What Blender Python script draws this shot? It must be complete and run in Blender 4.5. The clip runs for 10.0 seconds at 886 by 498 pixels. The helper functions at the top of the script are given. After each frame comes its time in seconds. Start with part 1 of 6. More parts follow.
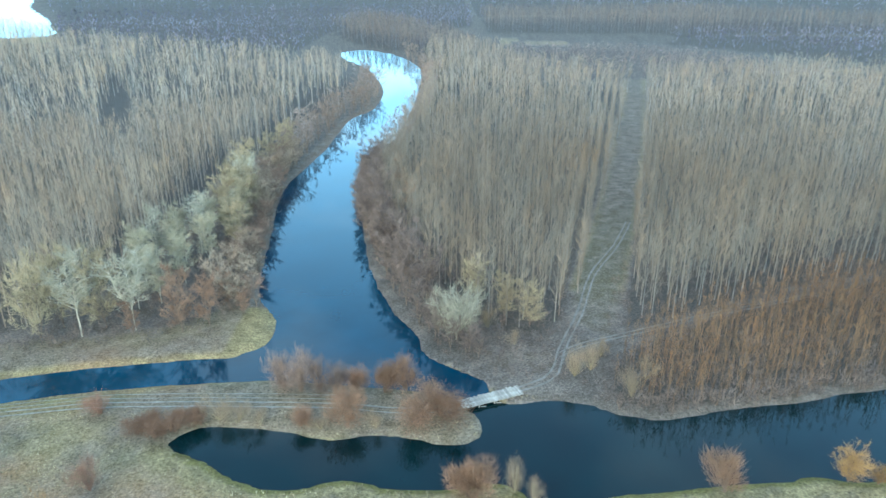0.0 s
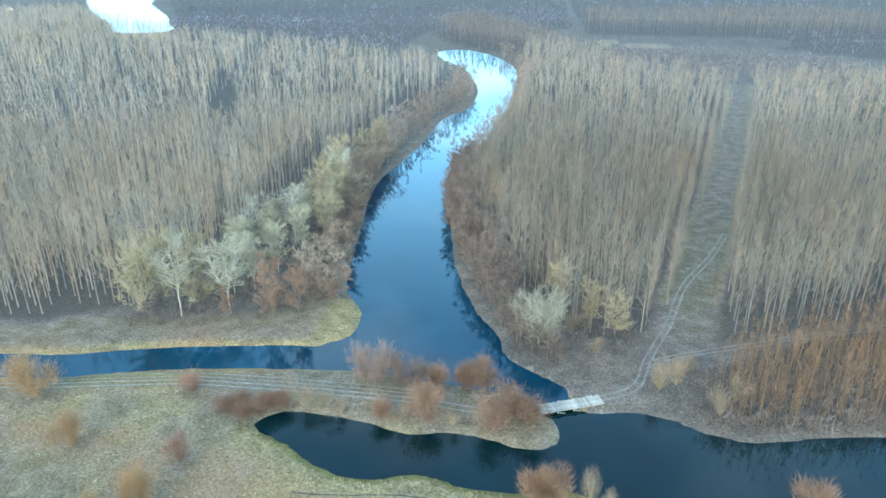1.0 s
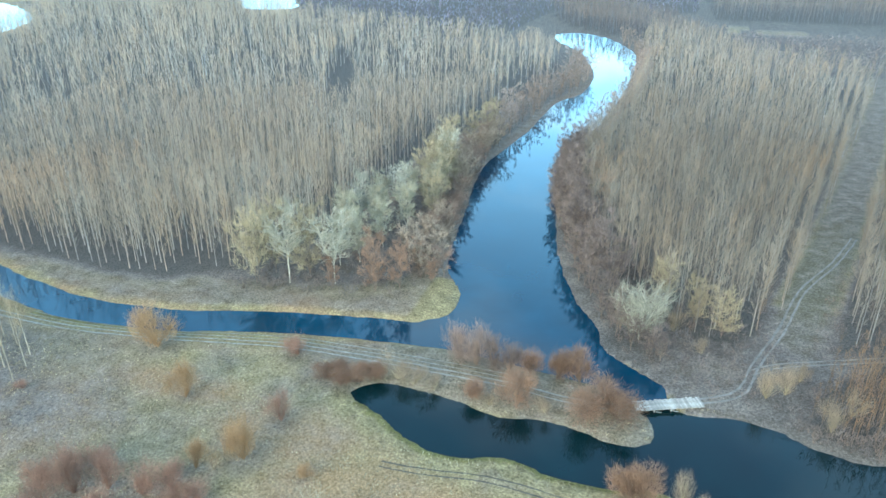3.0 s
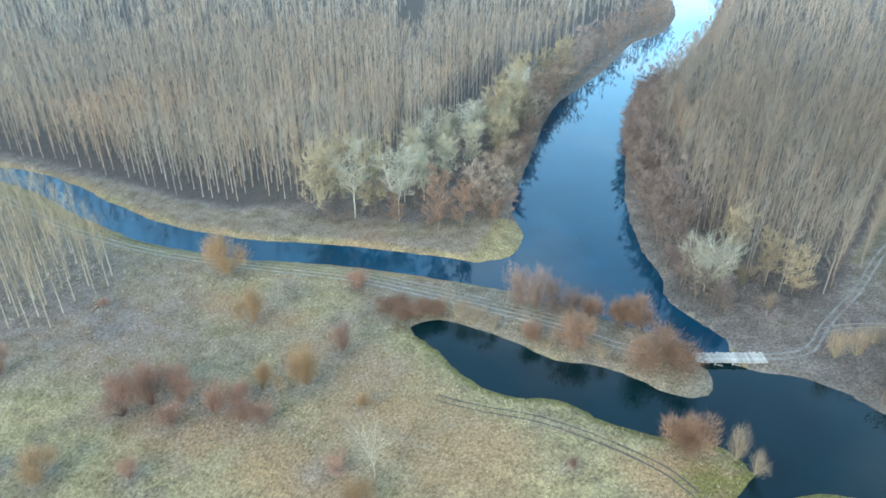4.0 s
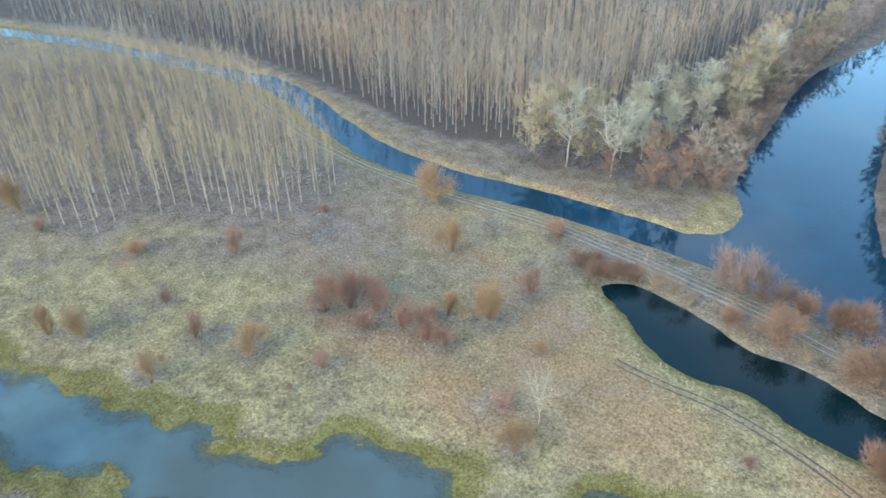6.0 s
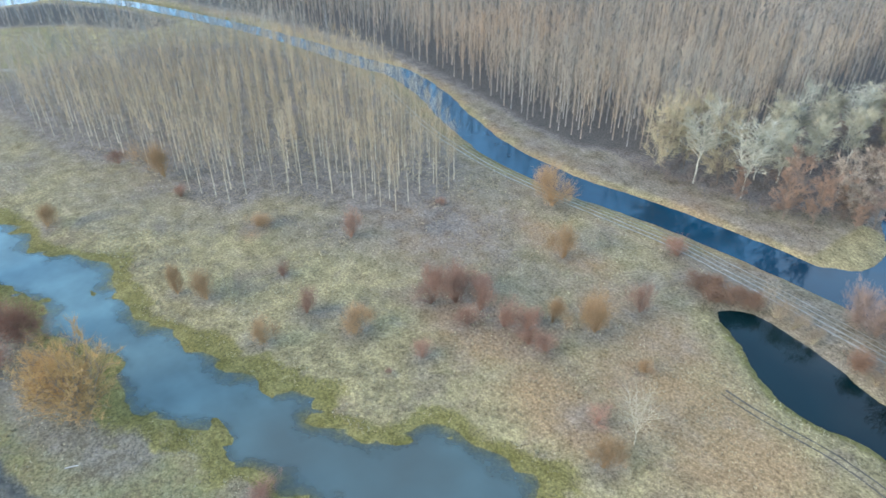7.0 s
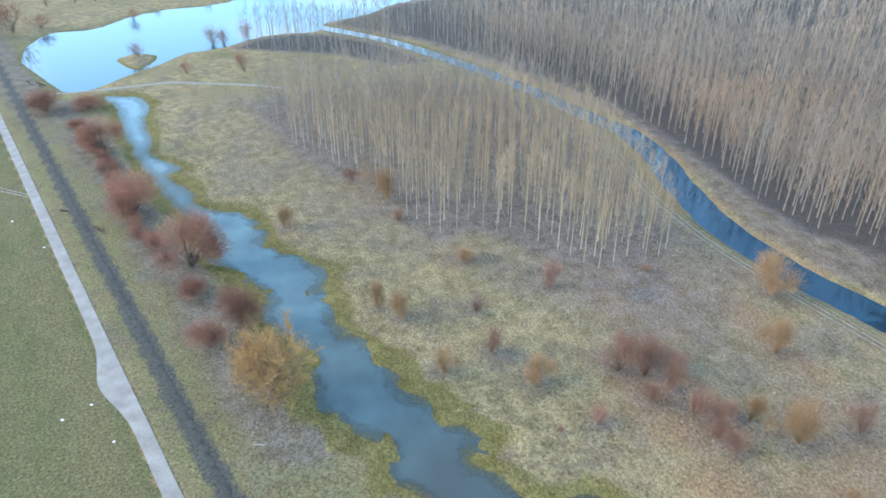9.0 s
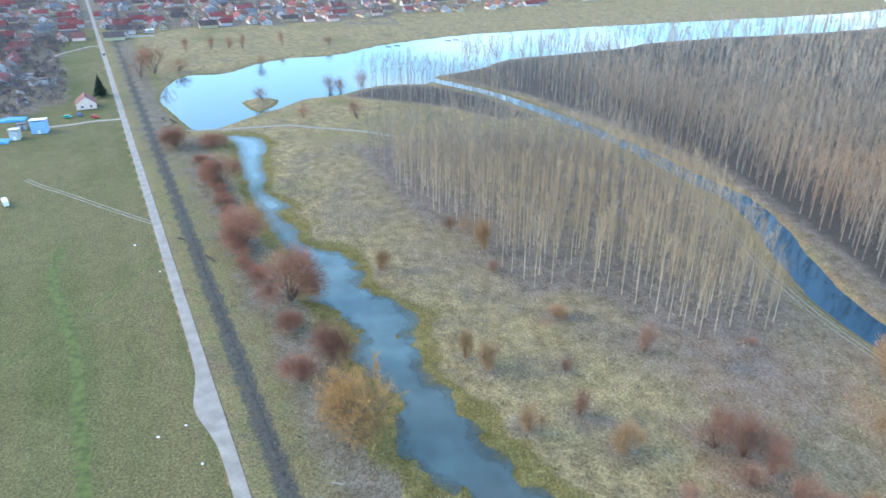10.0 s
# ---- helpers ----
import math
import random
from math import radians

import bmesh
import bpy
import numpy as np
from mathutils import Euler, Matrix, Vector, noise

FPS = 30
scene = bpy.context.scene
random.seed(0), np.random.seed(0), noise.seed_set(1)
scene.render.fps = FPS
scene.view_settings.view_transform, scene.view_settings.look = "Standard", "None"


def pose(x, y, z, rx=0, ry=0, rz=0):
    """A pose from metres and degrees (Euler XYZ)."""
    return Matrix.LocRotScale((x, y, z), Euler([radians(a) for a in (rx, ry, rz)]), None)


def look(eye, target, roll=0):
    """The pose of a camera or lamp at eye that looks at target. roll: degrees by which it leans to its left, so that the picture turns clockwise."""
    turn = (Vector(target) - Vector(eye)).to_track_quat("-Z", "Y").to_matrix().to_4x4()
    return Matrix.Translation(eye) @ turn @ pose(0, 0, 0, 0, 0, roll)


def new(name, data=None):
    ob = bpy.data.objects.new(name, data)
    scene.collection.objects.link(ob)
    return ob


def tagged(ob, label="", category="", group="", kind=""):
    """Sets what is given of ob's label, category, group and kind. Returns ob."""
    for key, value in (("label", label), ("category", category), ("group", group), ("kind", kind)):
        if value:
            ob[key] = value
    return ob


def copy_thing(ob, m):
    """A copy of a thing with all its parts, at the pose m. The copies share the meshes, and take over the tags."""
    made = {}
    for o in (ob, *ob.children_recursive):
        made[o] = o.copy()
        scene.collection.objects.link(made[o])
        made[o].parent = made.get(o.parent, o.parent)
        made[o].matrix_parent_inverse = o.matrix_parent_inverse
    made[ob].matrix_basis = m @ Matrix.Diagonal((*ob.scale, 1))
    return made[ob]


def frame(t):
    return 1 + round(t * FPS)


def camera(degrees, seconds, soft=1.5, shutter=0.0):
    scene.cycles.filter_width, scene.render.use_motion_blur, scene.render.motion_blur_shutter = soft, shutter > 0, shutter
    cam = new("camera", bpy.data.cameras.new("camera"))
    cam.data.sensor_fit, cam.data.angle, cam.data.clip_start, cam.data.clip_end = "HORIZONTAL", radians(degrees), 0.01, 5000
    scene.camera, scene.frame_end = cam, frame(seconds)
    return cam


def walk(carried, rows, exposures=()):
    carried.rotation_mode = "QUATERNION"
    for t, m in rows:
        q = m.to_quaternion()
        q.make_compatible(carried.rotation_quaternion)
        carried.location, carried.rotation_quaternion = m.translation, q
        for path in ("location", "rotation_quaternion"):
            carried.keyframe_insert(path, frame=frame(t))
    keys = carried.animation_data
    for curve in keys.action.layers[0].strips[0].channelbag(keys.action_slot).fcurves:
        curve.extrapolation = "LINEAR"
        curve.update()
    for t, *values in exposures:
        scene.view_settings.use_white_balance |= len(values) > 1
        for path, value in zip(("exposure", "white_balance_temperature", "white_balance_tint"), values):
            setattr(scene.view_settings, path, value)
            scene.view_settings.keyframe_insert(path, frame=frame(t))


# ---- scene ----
cam = camera(65.2, 10.0, soft=1.5, shutter=0.3)
PATH = [
    (0, pose(0, 0, 100, 66.40, -0.20, -0.00)),
    (0.5, pose(0, 0, 100, 66.37, -0.04, 3.84)),
    (1, pose(0, 0, 100, 66.39, -0.12, 7.74)),
    (1.5, pose(0, 0, 100, 66.38, -0.15, 10.99)),
    (2, pose(0, 0, 100, 66.38, -0.18, 13.21)),
    (3.5, pose(0, 0, 100, 63.00, -0.09, 19.49)),
    (4, pose(0, 0, 100, 60.01, 0.06, 22.80)),
    (4.5, pose(0, 0, 100, 57.00, 0.10, 27.02)),
    (5, pose(0, 0, 100, 55.64, 0.09, 31.49)),
    (5.5, pose(0, 0, 100, 55.61, 0.11, 36.60)),
    (7, pose(0, 0, 100, 55.60, 0.12, 53.21)),
    (7.5, pose(0, 0, 100, 55.79, 0.08, 58.38)),
    (8, pose(0, 0, 100, 56.06, 0.05, 63.52)),
    (8.5, pose(0, 0, 100, 57.53, -0.03, 68.30)),
    (9, pose(0, 0, 100, 59.61, -0.09, 72.70)),
    (9.5, pose(0, 0, 100, 61.68, -0.16, 76.98)),
    (10, pose(0, 0, 100, 63.79, -0.27, 81.64)),
]
walk(cam, PATH, exposures=[(0, 2.26, 5930, -1), (1, 2.43, 5910, -1), (2, 2.47, 5930, -1), (3.5, 2.40, 6080, 2), (4.5, 2.30, 6220, 7), (7.5, 2.27, 6330, 14), (10, 2.19, 6310, 17)])

# ---- sky and sun ----
SUN_EL, SUN_AZ = 22.0, 195.0
world = bpy.data.worlds.new("evening_sky")
scene.world = world
world.use_nodes = True
wn, wl = world.node_tree.nodes, world.node_tree.links
wn.clear()
sky = wn.new("ShaderNodeTexSky")
sky.sky_type = "NISHITA"
sky.sun_disc = False
sky.sun_elevation, sky.sun_rotation = radians(SUN_EL), radians(SUN_AZ)
sky.air_density, sky.dust_density, sky.ozone_density = 1.0, 2.0, 1.2
back = wn.new("ShaderNodeBackground")
back.inputs["Strength"].default_value = 0.15
wout = wn.new("ShaderNodeOutputWorld")
# thin broken cloud over the whole sky
way = wn.new("ShaderNodeTexCoord")
split = wn.new("ShaderNodeSeparateXYZ")
wl.new(way.outputs["Generated"], split.inputs[0])
lift = wn.new("ShaderNodeMath")
lift.operation = "ADD"
lift.inputs[1].default_value = 0.12
wl.new(split.outputs["Z"], lift.inputs[0])
flat = wn.new("ShaderNodeVectorMath")
flat.operation = "DIVIDE"
spread = wn.new("ShaderNodeCombineXYZ")
for k in range(3):
    wl.new(lift.outputs[0], spread.inputs[k])
wl.new(way.outputs["Generated"], flat.inputs[0])
wl.new(spread.outputs[0], flat.inputs[1])
puff = wn.new("ShaderNodeTexNoise")
puff.inputs["Scale"].default_value, puff.inputs["Detail"].default_value = 1.4, 5.0
wl.new(flat.outputs[0], puff.inputs["Vector"])
cover = wn.new("ShaderNodeMapRange")
for k, x in zip(("From Min", "From Max", "To Min", "To Max"), (0.56, 0.68, 0.0, 0.28)):
    cover.inputs[k].default_value = x
low = wn.new("ShaderNodeMapRange")
for k, x in zip(("From Min", "From Max", "To Min", "To Max"), (0.2, 0.48, 0.07, 0.0)):
    low.inputs[k].default_value = x
wl.new(split.outputs["Z"], low.inputs["Value"])
more = wn.new("ShaderNodeMath")
more.operation = "ADD"
wl.new(puff.outputs["Fac"], more.inputs[0])
wl.new(low.outputs[0], more.inputs[1])
wl.new(more.outputs[0], cover.inputs["Value"])
# less cloud high up than near the horizon
thin = wn.new("ShaderNodeMapRange")
for k, x in zip(("From Min", "From Max", "To Min", "To Max"), (0.48, 0.8, 1.0, 0.25)):
    thin.inputs[k].default_value = x
wl.new(split.outputs["Z"], thin.inputs["Value"])
share = wn.new("ShaderNodeMath")
share.operation = "MULTIPLY"
wl.new(cover.outputs[0], share.inputs[0])
wl.new(thin.outputs[0], share.inputs[1])
# bright blue haze that thickens towards the horizon
haze = wn.new("ShaderNodeMix")
haze.data_type = "RGBA"
haze.inputs["B"].default_value = (2.0, 5.2, 8.0, 1)
depth = wn.new("ShaderNodeMapRange")
depth.interpolation_type = "SMOOTHSTEP"
for k, x in zip(("From Min", "From Max", "To Min", "To Max"), (0.15, 0.70, 0.6, 0.0)):
    depth.inputs[k].default_value = x
wl.new(split.outputs["Z"], depth.inputs["Value"])
wl.new(depth.outputs[0], haze.inputs["Factor"])
wl.new(sky.outputs[0], haze.inputs["A"])
cloud = wn.new("ShaderNodeMix")
cloud.data_type = "RGBA"
cloud.inputs["B"].default_value = (6.0, 6.7, 6.9, 1)
wl.new(share.outputs[0], cloud.inputs["Factor"])
wl.new(haze.outputs["Result"], cloud.inputs["A"])
wl.new(cloud.outputs["Result"], back.inputs["Color"])
wl.new(back.outputs[0], wout.inputs["Surface"])
sun = new("sun", bpy.data.lights.new("sun", "SUN"))
sun.data.energy, sun.data.angle, sun.data.color = 0.06, radians(30), (1.0, 0.95, 0.88)
a, e = radians(SUN_AZ), radians(SUN_EL)
sun.matrix_world = look((math.sin(a) * math.cos(e) * 500, math.cos(a) * math.cos(e) * 500, math.sin(e) * 500), (0, 0, 0))


# ---- materials ----
def material(name, colour, rough=0.9, metal=0.0, vary=0.25, scale=1.0, tint=False, random_object=False, bump=0.0, spec=0.3):
    """A surface with grain and stains at two sizes; tint reads the per-plant shade, random_object varies copies."""
    m = bpy.data.materials.new(name)
    m.use_nodes = True
    nt = m.node_tree
    p = nt.nodes["Principled BSDF"]
    p.inputs["Roughness"].default_value = rough
    p.inputs["Metallic"].default_value = metal
    p.inputs["Specular IOR Level"].default_value = spec
    co = nt.nodes.new("ShaderNodeTexCoord")
    value = None
    for size, amount in ((scale, vary), (scale * 0.13, vary * 0.6)):
        n = nt.nodes.new("ShaderNodeTexNoise")
        n.inputs["Scale"].default_value = 1.0 / size
        n.inputs["Detail"].default_value = 4.0
        nt.links.new(co.outputs["Object"], n.inputs["Vector"])
        r = nt.nodes.new("ShaderNodeMapRange")
        r.inputs["From Min"].default_value, r.inputs["From Max"].default_value = 0.3, 0.7
        r.inputs["To Min"].default_value, r.inputs["To Max"].default_value = 1 - amount, 1 + amount
        nt.links.new(n.outputs["Fac"], r.inputs["Value"])
        if value is None:
            value = r.outputs[0]
        else:
            mul = nt.nodes.new("ShaderNodeMath")
            mul.operation = "MULTIPLY"
            nt.links.new(value, mul.inputs[0])
            nt.links.new(r.outputs[0], mul.inputs[1])
            value = mul.outputs[0]
    if random_object:
        info = nt.nodes.new("ShaderNodeObjectInfo")
        r = nt.nodes.new("ShaderNodeMapRange")
        r.inputs["To Min"].default_value, r.inputs["To Max"].default_value = 0.75, 1.25
        nt.links.new(info.outputs["Random"], r.inputs["Value"])
        mul = nt.nodes.new("ShaderNodeMath")
        mul.operation = "MULTIPLY"
        nt.links.new(value, mul.inputs[0])
        nt.links.new(r.outputs[0], mul.inputs[1])
        value = mul.outputs[0]
    mix = nt.nodes.new("ShaderNodeVectorMath")
    mix.operation = "SCALE"
    mix.inputs[0].default_value = colour
    nt.links.new(value, mix.inputs["Scale"])
    out = mix.outputs[0]
    if tint:
        at = nt.nodes.new("ShaderNodeAttribute")
        at.attribute_name = "tint"
        m2 = nt.nodes.new("ShaderNodeVectorMath")
        m2.operation = "MULTIPLY"
        nt.links.new(out, m2.inputs[0])
        nt.links.new(at.outputs["Color"], m2.inputs[1])
        out = m2.outputs[0]
    nt.links.new(out, p.inputs["Base Color"])
    if bump:
        b = nt.nodes.new("ShaderNodeBump")
        b.inputs["Strength"].default_value, b.inputs["Distance"].default_value = 0.6, bump
        nt.links.new(value, b.inputs["Height"])
        nt.links.new(b.outputs[0], p.inputs["Normal"])
    return m


def water_material(name, body, ripple, rough, patch=0.06, spread=(0.35, 1.8)):
    m = bpy.data.materials.new(name)
    m.use_nodes = True
    nt = m.node_tree
    p = nt.nodes["Principled BSDF"]
    p.inputs["Roughness"].default_value = rough
    p.inputs["IOR"].default_value = 1.333
    geo = nt.nodes.new("ShaderNodeNewGeometry")
    silt = nt.nodes.new("ShaderNodeTexNoise")
    silt.inputs["Scale"].default_value, silt.inputs["Detail"].default_value = patch, 6.0
    nt.links.new(geo.outputs["Position"], silt.inputs["Vector"])
    ramp = nt.nodes.new("ShaderNodeMix")
    ramp.data_type = "RGBA"
    ramp.inputs["A"].default_value = (*[c * spread[0] for c in body], 1)
    ramp.inputs["B"].default_value = (*[c * spread[1] for c in body], 1)
    nt.links.new(silt.outputs["Fac"], ramp.inputs["Factor"])
    nt.links.new(ramp.outputs["Result"], p.inputs["Base Color"])
    n = nt.nodes.new("ShaderNodeTexNoise")
    n.inputs["Scale"].default_value, n.inputs["Detail"].default_value = 0.7, 3.0
    nt.links.new(geo.outputs["Position"], n.inputs["Vector"])
    b = nt.nodes.new("ShaderNodeBump")
    b.inputs["Strength"].default_value, b.inputs["Distance"].default_value = 1.0, ripple
    nt.links.new(n.outputs["Fac"], b.inputs["Height"])
    nt.links.new(b.outputs[0], p.inputs["Normal"])
    return m


def ground_material():
    """Dry grass, leaf litter, mown meadow and mossy mud, blended by the zones stored with the sheet."""
    m = bpy.data.materials.new("ground")
    m.use_nodes = True
    nt = m.node_tree
    p = nt.nodes["Principled BSDF"]
    p.inputs["Roughness"].default_value = 0.95
    p.inputs["Specular IOR Level"].default_value = 0.15
    geo = nt.nodes.new("ShaderNodeNewGeometry")

    def grain(scale, detail, rough=0.6, distortion=0.0):
        n = nt.nodes.new("ShaderNodeTexNoise")
        n.inputs["Scale"].default_value, n.inputs["Detail"].default_value = scale, detail
        n.inputs["Roughness"].default_value, n.inputs["Distortion"].default_value = rough, distortion
        nt.links.new(geo.outputs["Position"], n.inputs["Vector"])
        return n.outputs["Fac"]

    def mapped(v, a, b, c=0.0, d=1.0):
        r = nt.nodes.new("ShaderNodeMapRange")
        for k, x in zip(("From Min", "From Max", "To Min", "To Max"), (a, b, c, d)):
            r.inputs[k].default_value = x
        nt.links.new(v, r.inputs["Value"])
        return r.outputs[0]

    def mixed(f, a, b):
        x = nt.nodes.new("ShaderNodeMix")
        x.data_type = "RGBA"
        nt.links.new(f, x.inputs["Factor"])
        for k, v in (("A", a), ("B", b)):
            if isinstance(v, tuple):
                x.inputs[k].default_value = (*v, 1)
            else:
                nt.links.new(v, x.inputs[k])
        return x.outputs["Result"]

    def math2(op, a, b):
        x = nt.nodes.new("ShaderNodeMath")
        x.operation = op
        for i, v in enumerate((a, b)):
            if isinstance(v, float):
                x.inputs[i].default_value = v
            else:
                nt.links.new(v, x.inputs[i])
        return x.outputs[0]

    at = nt.nodes.new("ShaderNodeAttribute")
    at.attribute_name = "zone"
    sep = nt.nodes.new("ShaderNodeSeparateColor")
    nt.links.new(at.outputs["Color"], sep.inputs[0])
    big, mid, fine, blades = grain(0.035, 5.0), grain(0.22, 6.0, 0.7), grain(1.6, 5.0, 0.75), grain(5.5, 3.0, 0.8)
    patch = grain(0.08, 6.0, 0.7, 0.6)
    dry = mixed(mapped(mid, 0.35, 0.68), DRY_A, DRY_B)
    dry = mixed(mapped(patch, 0.5, 0.7), dry, DRY_GREY)
    rust = nt.nodes.new("ShaderNodeAttribute")
    rust.attribute_name = "rust"
    dry = mixed(math2("MULTIPLY", mapped(math2("ADD", math2("MULTIPLY", patch, 0.5), math2("ADD", rust.outputs["Fac"], math2("MULTIPLY", big, 0.6))), 0.60, 0.95), 0.9), dry, DRY_RUST)
    litter = mixed(mapped(mid, 0.35, 0.65), LITTER_A, LITTER_B)
    # litter turns darker where the wood zone is strongest
    litter = mixed(mapped(sep.outputs[0], 0.72, 0.98), litter, LITTER_DARK)
    mown = mixed(mapped(big, 0.38, 0.62), MOWN_A, MOWN_B)
    mown = mixed(mapped(math2("ADD", rust.outputs["Fac"], math2("MULTIPLY", patch, 0.5)), 0.5, 1.25), mown, MOWN_C)
    moss = mixed(mapped(mid, 0.35, 0.7), MOSS_A, MOSS_B)

    def ragged(channel, spread, lo=0.35, hi=0.65):
        v = math2("ADD", channel, mapped(mid, 0.25, 0.75, -spread, spread))
        return mapped(v, lo, hi)

    c = mixed(ragged(sep.outputs[1], 0.2), dry, mown)
    c = mixed(ragged(sep.outputs[0], 0.2, 0.12, 0.78), c, litter)
    c = mixed(ragged(sep.outputs[2], 0.35), c, moss)
    c = mixed(ragged(at.outputs["Alpha"], 0.3), c, TRACKBED)
    s = nt.nodes.new("ShaderNodeVectorMath")
    s.operation = "SCALE"
    nt.links.new(c, s.inputs[0])
    shade = math2("MULTIPLY", math2("MULTIPLY", mapped(fine, 0.3, 0.7, 0.36, 1.68), mapped(blades, 0.3, 0.7, 0.42, 1.55)), mapped(mid, 0.25, 0.75, 0.84, 1.16))
    nt.links.new(shade, s.inputs["Scale"])
    nt.links.new(s.outputs[0], p.inputs["Base Color"])
    b = nt.nodes.new("ShaderNodeBump")
    b.inputs["Strength"].default_value, b.inputs["Distance"].default_value = 0.8, 0.25
    nt.links.new(fine, b.inputs["Height"])
    nt.links.new(b.outputs[0], p.inputs["Normal"])
    return m


DRY_A, DRY_B = (0.178, 0.142, 0.071), (0.315, 0.256, 0.122)
DRY_GREY, DRY_RUST = (0.15, 0.126, 0.086), (0.275, 0.178, 0.088)
LITTER_A, LITTER_B, LITTER_DARK = (0.114, 0.097, 0.078), (0.195, 0.163, 0.128), (0.086, 0.077, 0.062)
MOWN_A, MOWN_B, MOWN_C = (0.091, 0.100, 0.034), (0.124, 0.125, 0.050), (0.146, 0.128, 0.058)
TRACKBED = (0.078, 0.078, 0.062)
MOSS_A, MOSS_B = (0.116, 0.100, 0.026), (0.192, 0.160, 0.060)

GROUND = ground_material()
RIVER = water_material("river_water", (0.001, 0.027, 0.047), 0.008, 0.015)
POND = water_material("pond_water", (0.0008, 0.011, 0.012), 0.008, 0.015)
# canal's brighter blue paints in sky reflection that the mirrored trees cover
CANAL = water_material("canal_water", (0.002, 0.032, 0.055), 0.008, 0.015)
SHALLOW = water_material("shallow_water", (0.084, 0.143, 0.142), 0.010, 0.08, 0.10, (0.3, 1.8))
BARK = material("pale_poplar_bark", (0.41, 0.34, 0.235), vary=0.3, scale=2.0, random_object=True)
TWIGS = material("poplar_twigs", (0.36, 0.265, 0.155), vary=0.2, scale=6.0, random_object=True)
FOREST_BARK = material("plantation_bark", (0.24, 0.212, 0.175), vary=0.3, scale=3.0, tint=True)
FOREST_TWIGS = material("plantation_twigs", (0.25, 0.207, 0.150), vary=0.15, scale=20.0, tint=True)
WHITE_BARK = material("white_poplar_bark", (0.47, 0.435, 0.335), vary=0.3, scale=1.5)
WHITE_TWIGS = material("white_poplar_twigs", (0.375, 0.347, 0.25), vary=0.2, scale=3.0, random_object=True)
BROWN_BARK = material("brown_bark", (0.20, 0.15, 0.11), vary=0.3, scale=1.0)
BROWN_TWIGS = material("brown_twigs", (0.33, 0.258, 0.182), vary=0.2, scale=3.0, random_object=True)
ORANGE_TWIGS = material("orange_willow_twigs", (0.305, 0.188, 0.092), vary=0.2, scale=1.5, random_object=True)
TAN_TWIGS = material("tan_twigs", (0.325, 0.265, 0.160), vary=0.2, scale=3.0, random_object=True)
RUST_TWIGS = material("rust_brown_twigs", (0.285, 0.18, 0.118), vary=0.2, scale=3.0, random_object=True)
GOLD_TWIGS = material("golden_willow_twigs", (0.35, 0.205, 0.076), vary=0.25, scale=1.5, random_object=True)
RED_TWIGS = material("red_willow_twigs", (0.32, 0.156, 0.096), vary=0.2, scale=1.5, random_object=True)
GREY_TWIGS = material("grey_shrub_twigs", (0.215, 0.148, 0.108), vary=0.2, scale=1.5, random_object=True)
PALE_TWIGS = material("pale_grey_twigs", (0.335, 0.298, 0.198), vary=0.2, scale=3.0, random_object=True)
# distance haze is mixed into this twig colour as blue
WOODS = material("far_haze_twigs", (0.175, 0.16, 0.20), vary=0.2, scale=40.0, tint=True)
ASPHALT = material("worn_asphalt", (0.29, 0.272, 0.226), vary=0.17, scale=3.0, bump=0.01)
BALLAST = material("dark_ballast", (0.06, 0.061, 0.05), vary=0.35, scale=1.2, bump=0.05)
RUT = material("bare_track", (0.25, 0.235, 0.185), vary=0.25, scale=1.5, bump=0.03)
WOOD_RUT = material("leafy_track", (0.19, 0.178, 0.148), vary=0.3, scale=1.5, bump=0.03)
DARK_RUT = material("muddy_track", (0.088, 0.076, 0.055), vary=0.25, scale=1.5, bump=0.03)
DECK = material("weathered_deck", (0.36, 0.335, 0.272), vary=0.25, scale=1.2, random_object=True, bump=0.01)
TIMBER = material("old_timber", (0.40, 0.37, 0.32), vary=0.25, scale=0.6)


# ---- small tools ----
def part(name, mesh, mat, parent=None, label="", m=None):
    """Links a bmesh or a mesh as one object, under its thing where one is given."""
    if isinstance(mesh, bmesh.types.BMesh):
        me = bpy.data.meshes.new(name)
        mesh.to_mesh(me)
        mesh.free()
        mesh = me
    if mat is not None and not mesh.materials:
        mesh.materials.append(mat)
    ob = new(name, mesh)
    if parent is not None:
        ob.parent = parent
    if m is not None:
        ob.matrix_basis = m
    if label:
        ob["label"] = label
    return ob


def mesh_of(name, verts, tris, mats=(), slots=None, tint=None):
    """A mesh out of arrays of corners and triangles."""
    me = bpy.data.meshes.new(name)
    verts = np.asarray(verts, np.float32)
    tris = np.asarray(tris, np.int32)
    me.vertices.add(len(verts))
    me.vertices.foreach_set("co", verts.ravel())
    k = tris.shape[1]
    me.loops.add(tris.size)
    me.loops.foreach_set("vertex_index", tris.ravel())
    me.polygons.add(len(tris))
    me.polygons.foreach_set("loop_start", np.arange(0, tris.size, k, dtype=np.int32))
    if slots is not None:
        me.polygons.foreach_set("material_index", np.asarray(slots, np.int32))
    for m in mats:
        me.materials.append(m)
    if tint is not None:
        at = me.attributes.new("tint", "FLOAT_COLOR", "POINT")
        at.data.foreach_set("color", np.asarray(tint, np.float32).ravel())
    me.update(calc_edges=True)
    return me


